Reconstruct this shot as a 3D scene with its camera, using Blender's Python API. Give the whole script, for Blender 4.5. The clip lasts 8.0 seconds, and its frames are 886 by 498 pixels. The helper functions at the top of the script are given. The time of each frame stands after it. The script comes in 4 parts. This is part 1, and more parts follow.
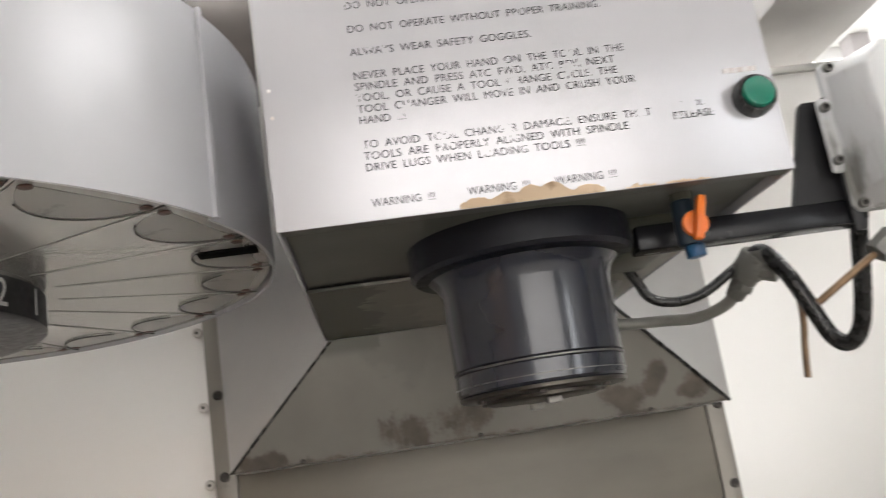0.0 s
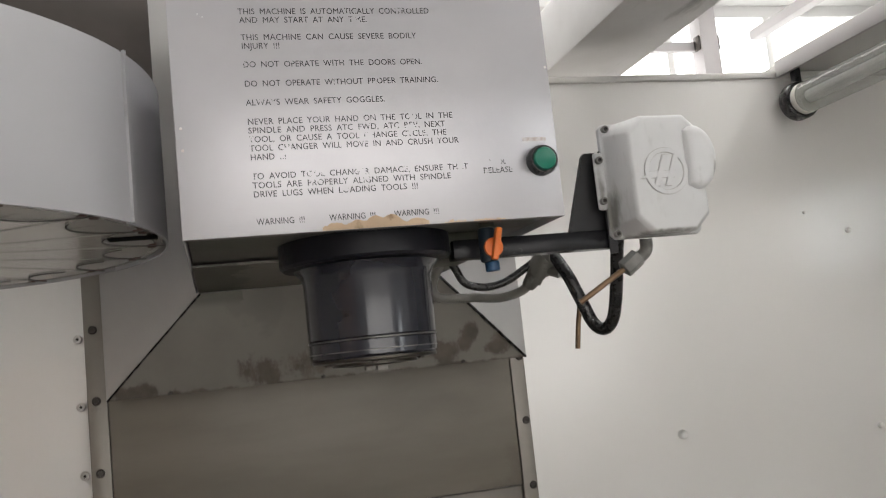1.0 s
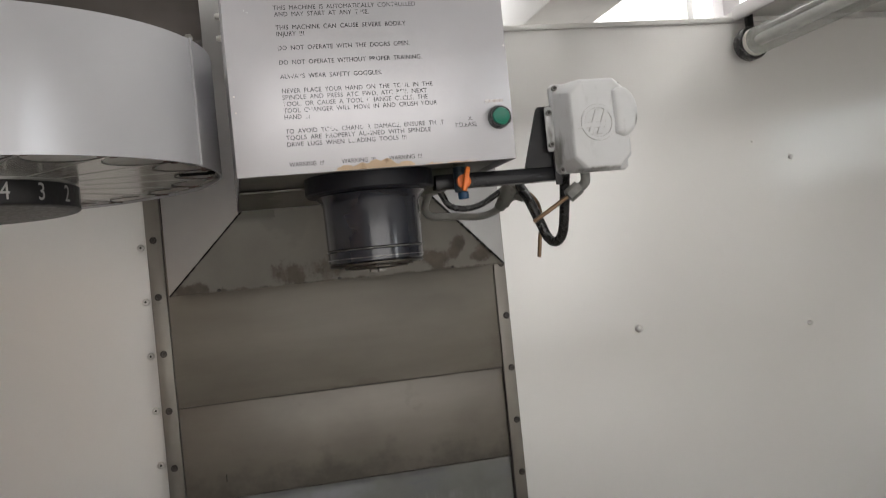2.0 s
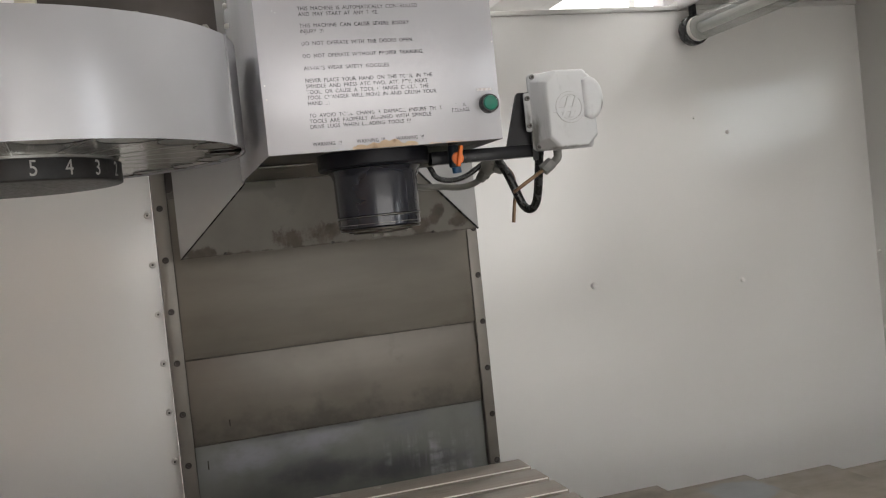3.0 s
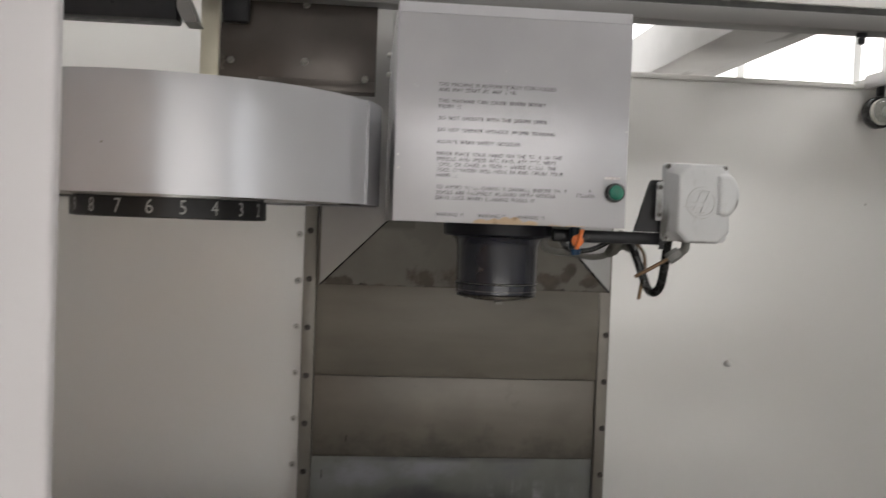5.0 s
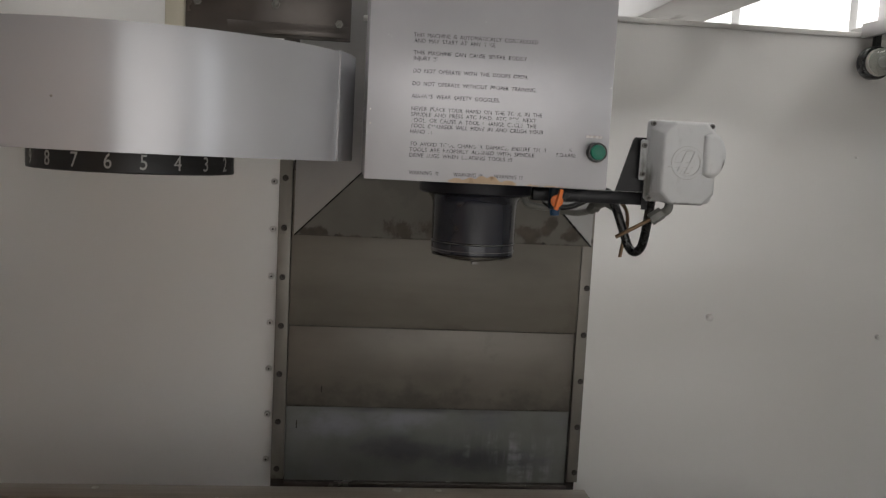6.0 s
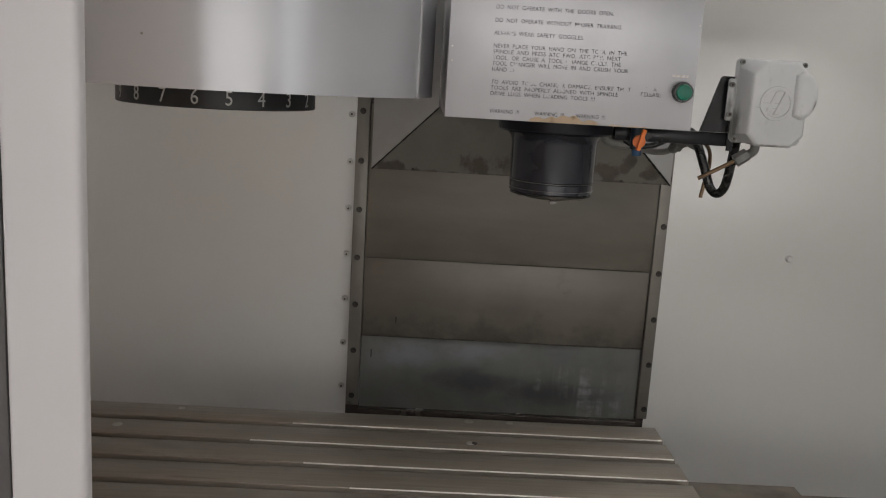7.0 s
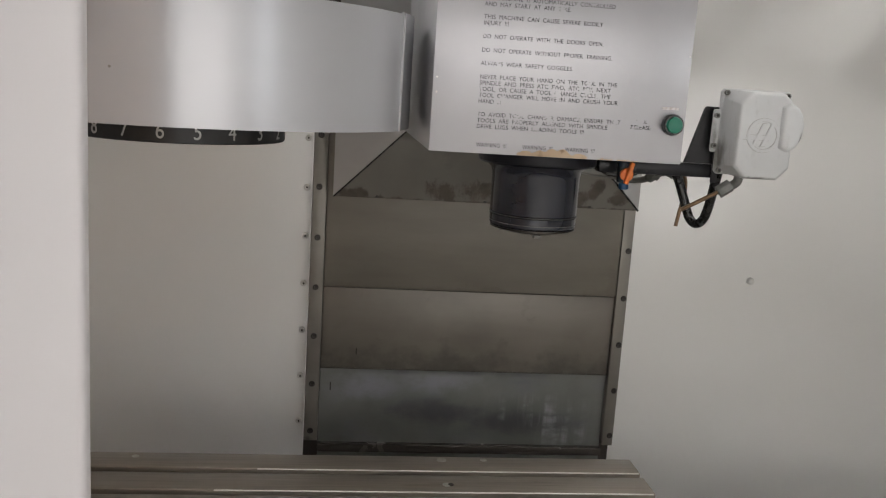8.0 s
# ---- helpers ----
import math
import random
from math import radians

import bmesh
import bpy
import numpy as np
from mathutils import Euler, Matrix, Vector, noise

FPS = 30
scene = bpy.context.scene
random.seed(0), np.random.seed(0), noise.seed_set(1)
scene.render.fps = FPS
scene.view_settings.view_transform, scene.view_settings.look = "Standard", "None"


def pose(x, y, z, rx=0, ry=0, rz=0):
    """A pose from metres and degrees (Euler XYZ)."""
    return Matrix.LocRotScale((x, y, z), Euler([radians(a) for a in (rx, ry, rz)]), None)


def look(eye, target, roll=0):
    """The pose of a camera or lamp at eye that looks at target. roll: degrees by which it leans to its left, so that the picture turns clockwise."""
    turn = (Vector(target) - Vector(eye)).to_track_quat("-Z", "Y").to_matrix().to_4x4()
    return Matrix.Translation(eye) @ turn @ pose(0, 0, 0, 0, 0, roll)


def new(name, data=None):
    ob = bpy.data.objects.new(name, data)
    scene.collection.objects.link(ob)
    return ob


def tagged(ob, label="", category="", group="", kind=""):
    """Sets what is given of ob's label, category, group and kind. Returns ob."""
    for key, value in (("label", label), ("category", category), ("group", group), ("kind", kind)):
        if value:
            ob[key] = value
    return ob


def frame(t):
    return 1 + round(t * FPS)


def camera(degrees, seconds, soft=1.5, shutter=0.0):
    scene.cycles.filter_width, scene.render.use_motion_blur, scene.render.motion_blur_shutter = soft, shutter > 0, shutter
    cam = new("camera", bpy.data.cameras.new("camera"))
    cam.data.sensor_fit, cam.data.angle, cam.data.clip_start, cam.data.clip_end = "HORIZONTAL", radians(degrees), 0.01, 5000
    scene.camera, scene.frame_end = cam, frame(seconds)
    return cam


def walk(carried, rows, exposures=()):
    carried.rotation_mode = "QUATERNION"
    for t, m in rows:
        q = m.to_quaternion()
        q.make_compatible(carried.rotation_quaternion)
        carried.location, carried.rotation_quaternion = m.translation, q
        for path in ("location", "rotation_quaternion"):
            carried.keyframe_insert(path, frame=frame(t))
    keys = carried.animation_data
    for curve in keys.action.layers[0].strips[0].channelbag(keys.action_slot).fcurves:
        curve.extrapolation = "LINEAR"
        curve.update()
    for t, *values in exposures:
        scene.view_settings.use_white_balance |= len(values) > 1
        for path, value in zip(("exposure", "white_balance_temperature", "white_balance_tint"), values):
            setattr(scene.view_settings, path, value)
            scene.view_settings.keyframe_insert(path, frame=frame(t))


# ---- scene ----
cam = camera(52.9, 8.0, soft=1.1, shutter=0.2)
PATH = [
    (0, (-0.123, -0.541, 1.308), (0.071, 1.396, 1.767), -8.7),
    (0.2, (-0.124, -0.578, 1.32), (0.24, 1.351, 1.7), -9.3),
    (0.5, (-0.13, -0.633, 1.336), (0.343, 1.282, 1.669), -10.0),
    (0.7, (-0.155, -0.683, 1.333), (0.383, 1.215, 1.662), -9.6),
    (0.8, (-0.15, -0.709, 1.343), (0.374, 1.198, 1.64), -8.6),
    (1, (-0.15, -0.759, 1.345), (0.358, 1.162, 1.578), -6.0),
    (1.2, (-0.154, -0.825, 1.346), (0.341, 1.108, 1.493), -4.8),
    (1.5, (-0.16, -0.92, 1.345), (0.307, 1.023, 1.426), -4.8),
    (1.8, (-0.168, -1.016, 1.34), (0.279, 0.932, 1.402), -4.4),
    (2, (-0.181, -1.056, 1.337), (0.273, 0.892, 1.372), -5.7),
    (2.2, (-0.191, -1.086, 1.336), (0.254, 0.864, 1.297), -6.7),
    (3.3, (-0.329, -1.259, 1.352), (0.275, 0.647, 1.286), -5.6),
    (3.5, (-0.315, -1.28, 1.36), (0.248, 0.635, 1.238), -5.2),
    (3.7, (-0.299, -1.318, 1.375), (0.167, 0.621, 1.229), -2.4),
    (4, (-0.271, -1.334, 1.399), (0.007, 0.641, 1.251), -1.5),
    (4.2, (-0.274, -1.326, 1.417), (-0.068, 0.657, 1.262), 0.1),
    (4.5, (-0.25, -1.294, 1.416), (-0.183, 0.7, 1.273), 1.9),
    (4.8, (-0.233, -1.291, 1.45), (-0.152, 0.705, 1.336), 1.6),
    (5, (-0.211, -1.279, 1.458), (-0.032, 0.713, 1.401), 2.1),
    (5.2, (-0.199, -1.267, 1.48), (0.062, 0.716, 1.46), 2.5),
    (6.3, (-0.186, -1.225, 1.504), (-0.066, 0.754, 1.236), 3.1),
    (6.5, (-0.189, -1.224, 1.511), (-0.132, 0.756, 1.232), 3.1),
    (6.8, (-0.197, -1.235, 1.52), (-0.129, 0.732, 1.163), 3.4),
    (7, (-0.201, -1.233, 1.515), (-0.138, 0.729, 1.133), 3.5),
    (7.2, (-0.215, -1.232, 1.535), (-0.124, 0.727, 1.143), 3.3),
    (7.3, (-0.217, -1.235, 1.537), (-0.057, 0.724, 1.168), 3.7),
    (7.5, (-0.211, -1.224, 1.55), (-0.006, 0.731, 1.181), 3.9),
    (7.8, (-0.269, -1.182, 1.548), (-0.027, 0.768, 1.178), 4.1),
    (8, (-0.284, -1.158, 1.544), (-0.047, 0.795, 1.184), 3.7),
]
EXPOSURES = [(0.0, 0.52), (0.3, 0.28), (0.5, 0.19), (1.0, -0.04), (1.5, -0.13), (2.0, -0.13), (3.5, -0.15), (4.0, -0.14), (4.5, -0.24), (5.0, -0.42), (5.2, -0.56), (6.3, -0.85), (6.5, -0.84), (7.0, -0.66), (7.5, -0.33), (8.0, -0.31)]
walk(cam, [(t, look(eye, target, roll)) for t, eye, target, roll in PATH], EXPOSURES)
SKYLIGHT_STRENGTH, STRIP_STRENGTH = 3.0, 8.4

# ---- world and large lights ----
world = bpy.data.worlds.new("sky")
scene.world = world
world.use_nodes = True
wn = world.node_tree.nodes
sky = wn.new("ShaderNodeTexSky")
sky.sky_type, sky.sun_disc, sky.sun_elevation, sky.sun_rotation = "NISHITA", False, radians(40), radians(160)
wn["Background"].inputs["Strength"].default_value = 0.10
world.node_tree.links.new(sky.outputs[0], wn["Background"].inputs["Color"])


# ---- materials ----
def mat(name):
    m = bpy.data.materials.new(name)
    m.use_nodes = True
    t = m.node_tree
    return m, t, t.nodes["Principled BSDF"]


def node(t, kind, **values):
    n = t.nodes.new(kind)
    for k, v in values.items():
        n.inputs[k].default_value = v
    return n


def coords(t, scale=(1, 1, 1)):
    c = t.nodes.new("ShaderNodeTexCoord")
    m = node(t, "ShaderNodeMapping", Scale=scale)
    t.links.new(c.outputs["Object"], m.inputs["Vector"])
    return m.outputs[0]


def noise_tex(t, vec, scale, detail=4.0, rough=0.55):
    n = node(t, "ShaderNodeTexNoise", Scale=scale, Detail=detail, Roughness=rough)
    t.links.new(vec, n.inputs["Vector"])
    return n.outputs["Fac"]


def ramp(t, fac, a, b, low, high):
    r = t.nodes.new("ShaderNodeValToRGB")
    r.color_ramp.elements[0].position, r.color_ramp.elements[1].position = low, high
    r.color_ramp.elements[0].color, r.color_ramp.elements[1].color = (*a, 1), (*b, 1)
    t.links.new(fac, r.inputs[0])
    return r.outputs[0]


def grey(v):
    return (v, v, v)


def mixc(t, fac, a, b):
    m = t.nodes.new("ShaderNodeMix")
    m.data_type = "RGBA"
    for sock, val in ((m.inputs[0], fac), (m.inputs[6], a), (m.inputs[7], b)):
        if isinstance(val, tuple):
            sock.default_value = (*val, 1)
        elif isinstance(val, float):
            sock.default_value = val
        else:
            t.links.new(val, sock)
    return m.outputs[2]


def bump(t, p, height, strength, distance):
    b = node(t, "ShaderNodeBump", Strength=strength, Distance=distance)
    t.links.new(height, b.inputs["Height"])
    t.links.new(b.outputs[0], p.inputs["Normal"])


def surface(name, a, b, rough=(0.4, 0.6), metal=0.0, scale=6.0, fine=180.0, stretch=(1, 1, 1), relief=0.15, depth=0.0004, coat=0.0, low=0.35, high=0.65):
    """Two colours mixed by broad mottling, gloss varied by a finer grain, slight relief."""
    m, t, p = mat(name)
    v = coords(t, stretch)
    big, small = noise_tex(t, v, scale), noise_tex(t, v, fine, 3.0)
    t.links.new(ramp(t, big, a, b, low, high), p.inputs["Base Color"])
    mid = noise_tex(t, v, scale * 5, 5.0)
    t.links.new(ramp(t, mid, grey(rough[0]), grey(rough[1]), 0.3, 0.7), p.inputs["Roughness"])
    p.inputs["Metallic"].default_value = metal
    p.inputs["Coat Weight"].default_value = coat
    bump(t, p, small, relief, depth)
    return m


def worn(name, a, b, dirt, amount, dirt_scale=9.0, dirt_stretch=(1, 1, 1), rough=(0.4, 0.6), metal=0.0, fine=220.0, stretch=(1, 1, 1), relief=0.12):
    """As surface(), with patches of dirt of their own outline over it. amount: 0 to 1."""
    m, t, p = mat(name)
    v, vd = coords(t, stretch), coords(t, dirt_stretch)
    base = ramp(t, noise_tex(t, v, 7.0), a, b, 0.35, 0.65)
    mask = ramp(t, noise_tex(t, vd, dirt_scale, 8.0, 0.62), grey(0.0), grey(1.0), 0.72 - 0.3 * amount, 0.86 - 0.3 * amount)
    t.links.new(mixc(t, mask, base, dirt), p.inputs["Base Color"])
    t.links.new(mixc(t, mask, grey(rough[0]), grey(rough[1])), p.inputs["Roughness"])
    p.inputs["Metallic"].default_value = metal
    bump(t, p, noise_tex(t, v, fine, 3.0), relief, 0.0004)
    return m


def stained(name, a, b, dirt, edge, reach, amount, dirt_scale=11.0, dirt_stretch=(1, 1, 1), rough=(0.35, 0.55), metal=0.0, stretch=(1, 1, 1)):
    """Sheet metal with dried coolant stains that creep up from an edge at the height edge, over about reach metres."""
    m, t, p = mat(name)
    v, vd = coords(t, stretch), coords(t, dirt_stretch)
    base = ramp(t, noise_tex(t, v, 6.0, 5.0), a, b, 0.3, 0.7)
    sep = t.nodes.new("ShaderNodeSeparateXYZ")
    t.links.new(coords(t), sep.inputs[0])
    fall = t.nodes.new("ShaderNodeMapRange")
    fall.inputs["From Min"].default_value, fall.inputs["From Max"].default_value = edge, edge + reach
    fall.inputs["To Min"].default_value, fall.inputs["To Max"].default_value = 0.22, -0.05
    t.links.new(sep.outputs["Z"], fall.inputs["Value"])
    add = t.nodes.new("ShaderNodeMath")
    t.links.new(noise_tex(t, vd, dirt_scale, 9.0, 0.62), add.inputs[0])
    t.links.new(fall.outputs[0], add.inputs[1])
    mask = ramp(t, add.outputs[0], grey(0.0), grey(0.75), 0.74 - 0.3 * amount, 0.96 - 0.3 * amount)
    film = ramp(t, noise_tex(t, vd, dirt_scale * 0.4, 4.0), grey(0.0), grey(0.55), 0.45, 0.75)
    col = mixc(t, mask, mixc(t, film, base, tuple(0.62 * c for c in a)), dirt)
    t.links.new(col, p.inputs["Base Color"])
    t.links.new(mixc(t, mask, grey(rough[0]), grey(rough[1])), p.inputs["Roughness"])
    p.inputs["Metallic"].default_value = metal
    bump(t, p, noise_tex(t, v, 260.0, 3.0), 0.1, 0.0004)
    return m


def times(t, a, b):
    m = t.nodes.new("ShaderNodeMath")
    m.operation = "MULTIPLY"
    t.links.new(a, m.inputs[0])
    t.links.new(b, m.inputs[1])
    return m.outputs[0]


def span(t, v, low, high):
    """0 at low, 1 at high, smooth between."""
    m = t.nodes.new("ShaderNodeMapRange")
    m.interpolation_type = "SMOOTHSTEP"
    m.inputs["From Min"].default_value, m.inputs["From Max"].default_value = low, high
    t.links.new(v, m.inputs["Value"])
    return m.outputs[0]


def place_axes(t):
    g = t.nodes.new("ShaderNodeNewGeometry")
    sep = t.nodes.new("ShaderNodeSeparateXYZ")
    t.links.new(g.outputs["Position"], sep.inputs[0])
    return g.outputs["Position"], sep.outputs


def scaled(t, v, by):
    m = t.nodes.new("ShaderNodeMapping")
    m.inputs["Scale"].default_value = by
    t.links.new(v, m.inputs["Vector"])
    return m.outputs[0]


def wavy(name, a, b, rough):
    """Glossy paint on thin sheet that is never quite flat."""
    m, t, p = mat(name)
    v, ax = place_axes(t)
    t.links.new(ramp(t, noise_tex(t, v, 1.3, 3.0), a, b, 0.3, 0.7), p.inputs["Base Color"])
    p.inputs["Roughness"].default_value = rough
    p.inputs["Specular IOR Level"].default_value = 0.75
    broad = t.nodes.new("ShaderNodeBump")
    broad.inputs["Strength"].default_value, broad.inputs["Distance"].default_value = 0.5, 0.018
    t.links.new(noise_tex(t, scaled(t, v, (0.5, 1, 2.0)), 2.6, 1.0, 0.4), broad.inputs["Height"])
    fine = t.nodes.new("ShaderNodeBump")
    fine.inputs["Strength"].default_value, fine.inputs["Distance"].default_value = 0.015, 0.0002
    t.links.new(noise_tex(t, v, 420.0, 2.0), fine.inputs["Height"])
    t.links.new(broad.outputs[0], fine.inputs["Normal"])
    t.links.new(fine.outputs[0], p.inputs["Normal"])
    return m


def blob(t, v, centre, size):
    """1 at the centre of a soft patch, 0 outside it. size: half its extent along each axis, 0 where it does not matter."""
    off = t.nodes.new("ShaderNodeVectorMath")
    off.operation = "SUBTRACT"
    off.inputs[1].default_value = centre
    t.links.new(v, off.inputs[0])
    fit_ = t.nodes.new("ShaderNodeVectorMath")
    fit_.operation = "MULTIPLY"
    fit_.inputs[1].default_value = [1 / k if k else 0.0 for k in size]
    t.links.new(off.outputs[0], fit_.inputs[0])
    far = t.nodes.new("ShaderNodeVectorMath")
    far.operation = "LENGTH"
    t.links.new(fit_.outputs[0], far.inputs[0])
    return span(t, far.outputs["Value"], 1.0, 0.0)


def biggest(t, values):
    top = values[0]
    for v in values[1:]:
        m = t.nodes.new("ShaderNodeMath")
        m.operation = "MAXIMUM"
        t.links.new(top, m.inputs[0])
        t.links.new(v, m.inputs[1])
        top = m.outputs[0]
    return top


def plus(t, a, b, by):
    """a + by * b"""
    m = t.nodes.new("ShaderNodeMath")
    m.operation = "MULTIPLY_ADD"
    m.inputs[1].default_value = by
    t.links.new(b, m.inputs[0])
    t.links.new(a, m.inputs[2])
    return m.outputs[0]


def dimmed(t, a, by):
    m = t.nodes.new("ShaderNodeMath")
    m.operation = "MULTIPLY"
    m.inputs[1].default_value = by
    t.links.new(a, m.inputs[0])
    return m.outputs[0]


def apron(name, lift=1.0):
    """Grey-brown sheet with dried coolant: a damp tide mark at one corner, brown smears along the lower edge."""
    m, t, p = mat(name)
    v, ax = place_axes(t)
    base = ramp(t, noise_tex(t, v, 9.0, 4.0), *[tuple(lift * k for k in c) for c in ((0.112, 0.104, 0.089), (0.144, 0.135, 0.117))], 0.3, 0.7)
    base = mixc(t, dimmed(t, span(t, plus(t, noise_tex(t, v, 18.0, 4.0), blob(t, v, (-0.085, 0, 1.448), (0.075, 0, 0.045)), 0.3), 0.60, 0.72), 0.5), base, (0.10, 0.096, 0.082))
    tide = span(t, plus(t, ax["X"], noise_tex(t, v, 22.0, 5.0, 0.6), 0.11), -0.052, -0.058)
    base = mixc(t, times(t, tide, span(t, ax["Z"], 1.438, 1.450)), base, (0.078, 0.078, 0.062))
    spots = [blob(t, v, (x, 0, z), (rx, 0, rz)) for x, z, rx, rz in (
        (-0.095, 1.345, 0.065, 0.045), (-0.03, 1.352, 0.08, 0.040), (0.165, 1.350, 0.05, 0.035), (0.208, 1.366, 0.035, 0.040), (0.255, 1.352, 0.05, 0.035), (-0.255, 1.335, 0.07, 0.022))]
    edge = span(t, ax["Z"], 1.338, 1.3285)
    where = biggest(t, [*spots, dimmed(t, edge, 0.75)])
    grain = noise_tex(t, scaled(t, v, (1, 1, 0.7)), 34.0, 8.0, 0.68)
    smear = span(t, plus(t, grain, where, 0.42), 0.66, 0.84)
    tint = ramp(t, noise_tex(t, v, 30.0, 4.0), (0.040, 0.030, 0.022), (0.085, 0.068, 0.050), 0.35, 0.65)
    base = mixc(t, dimmed(t, smear, 0.85), base, tint)
    t.links.new(base, p.inputs["Base Color"])
    t.links.new(mixc(t, smear, grey(0.33), grey(0.6)), p.inputs["Roughness"])
    p.inputs["Metallic"].default_value = 0.15
    bump(t, p, noise_tex(t, v, 260.0, 3.0), 0.1, 0.0004)
    return m


def cast_paint():
    """Grey paint on cast aluminium, with oily grime on the flange tab; grime and painted shade along the lower side and
    edge.
    """
    m, t, p = mat("cast_aluminium_paint")
    v, ax = place_axes(t)
    base = ramp(t, noise_tex(t, v, 7.0), (0.53, 0.535, 0.54), (0.60, 0.605, 0.61), 0.35, 0.65)
    # left and bottom blobs mix grime with shade put into the colour
    where = biggest(t, [blob(t, v, (x, 0, z), (rx, 0, rz)) for x, z, rx, rz in ((0.2475, 1.500, 0.008, 0.040), (0.2560, 1.470, 0.008, 0.050), (0.298, 1.4435, 0.060, 0.005), (0.354, 1.500, 0.006, 0.022))])
    grain = noise_tex(t, scaled(t, v, (1, 1, 0.4)), 55.0, 6.0, 0.62)
    mask = dimmed(t, span(t, plus(t, grain, where, 0.42), 0.56, 0.98), 0.85)
    t.links.new(mixc(t, mask, base, (0.14, 0.137, 0.120)), p.inputs["Base Color"])
    t.links.new(mixc(t, mask, grey(0.36), grey(0.46)), p.inputs["Roughness"])
    bump(t, p, noise_tex(t, v, 700.0, 3.0), 0.12, 0.0004)
    return m


def wet_cover():
    """Lowest cover panel: dark with oil, a bluish sheen painted into the colour, pale drips that ran down from one
    side.
    """
    m, t, p = mat("way_cover_lower")
    v, ax = place_axes(t)
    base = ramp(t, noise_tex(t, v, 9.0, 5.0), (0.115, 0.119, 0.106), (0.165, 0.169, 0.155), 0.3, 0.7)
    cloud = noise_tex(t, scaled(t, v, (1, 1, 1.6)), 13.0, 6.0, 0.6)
    # soft bluish patches put a sheen into the base colour
    painted_sheen = biggest(t, [blob(t, v, (x, 0, z), (rx, 0, rz)) for x, z, rx, rz in ((-0.21, 0.905, 0.12, 0.06), (-0.05, 0.920, 0.14, 0.045))])
    base = mixc(t, dimmed(t, span(t, plus(t, cloud, painted_sheen, 0.4), 0.45, 1.0), 0.75), base, (0.25, 0.253, 0.285))
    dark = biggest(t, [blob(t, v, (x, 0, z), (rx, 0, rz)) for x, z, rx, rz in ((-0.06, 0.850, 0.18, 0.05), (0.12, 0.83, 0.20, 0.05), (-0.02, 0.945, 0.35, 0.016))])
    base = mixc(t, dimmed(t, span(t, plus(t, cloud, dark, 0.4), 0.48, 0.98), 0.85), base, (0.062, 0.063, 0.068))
    drip = span(t, noise_tex(t, scaled(t, v, (48, 1, 7)), 1.0, 4.0, 0.55), 0.40, 0.70)
    ripple = span(t, noise_tex(t, scaled(t, v, (26, 1, 70)), 1.0, 3.0, 0.5), 0.30, 0.68)
    ran = biggest(t, [blob(t, v, (0.165, 0, 0.855), (0.17, 0, 0.065)), dimmed(t, blob(t, v, (0.22, 0, 0.81), (0.12, 0, 0.05)), 0.9)])
    base = mixc(t, dimmed(t, times(t, times(t, drip, ripple), ran), 0.62), base, (0.42, 0.42, 0.44))
    t.links.new(base, p.inputs["Base Color"])
    p.inputs["Roughness"].default_value = 0.4
    p.inputs["Metallic"].default_value = 0.1
    bump(t, p, noise_tex(t, v, 260.0, 3.0), 0.1, 0.0004)
    return m


def patchy(name, a, b, dark, pale):
    """Oiled steel cover with dark drag marks and pale dried patches."""
    m, t, p = mat(name)
    v, ax = place_axes(t)
    base = ramp(t, noise_tex(t, scaled(t, v, (0.4, 2.5, 1)), 14.0, 4.0), a, b, 0.3, 0.7)
    base = mixc(t, span(t, noise_tex(t, v, 6.5, 5.0, 0.6), 0.48, 0.70), base, dark)
    film = blob(t, scaled(t, v, (1, 1, 1)), (0.655, 0.205, 0), (0.15, 0.13, 0))
    base = mixc(t, dimmed(t, span(t, plus(t, noise_tex(t, v, 9.0, 4.0), film, 0.7), 0.78, 0.98), 0.85), base, pale)
    t.links.new(base, p.inputs["Base Color"])
    t.links.new(ramp(t, noise_tex(t, v, 9.0, 4.0), grey(0.35), grey(0.6), 0.35, 0.65), p.inputs["Roughness"])
    p.inputs["Metallic"].default_value = 0.3
    bump(t, p, noise_tex(t, v, 260.0, 3.0), 0.1, 0.0004)
    return m


NUTGREY = surface("grey_plastic_nut", (0.13, 0.13, 0.12), (0.21, 0.21, 0.197), (0.35, 0.5), scale=60)
KNOBPAINT = surface("knob_paint", (0.68, 0.67, 0.65), (0.76, 0.75, 0.73), (0.25, 0.35), scale=60)
WALL = wavy("wall_paint", (0.735, 0.724, 0.706), (0.775, 0.766, 0.750), 0.19)
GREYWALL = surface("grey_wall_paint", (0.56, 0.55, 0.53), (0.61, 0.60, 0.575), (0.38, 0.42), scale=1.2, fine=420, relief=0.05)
BEAMGREY = surface("grey_beam_paint", (0.115, 0.11, 0.105), (0.16, 0.155, 0.148), (0.4, 0.5), scale=3, fine=500, relief=0.02, stretch=(0.2, 1, 1))
HEADERGREY = surface("header_paint", (0.23, 0.225, 0.22), (0.29, 0.285, 0.275), (0.4, 0.5), scale=3, fine=500, relief=0.02)
RAILWHITE = surface("rail_white_paint", (0.78, 0.775, 0.76), (0.84, 0.835, 0.82), (0.3, 0.4), scale=3, fine=500, relief=0.02)
OILYPAINT = worn("oily_beam_paint", (0.46, 0.45, 0.44), (0.52, 0.51, 0.50), (0.20, 0.19, 0.18), 0.42, 5.0, (3.0, 0.5, 1), rough=(0.3, 0.5))
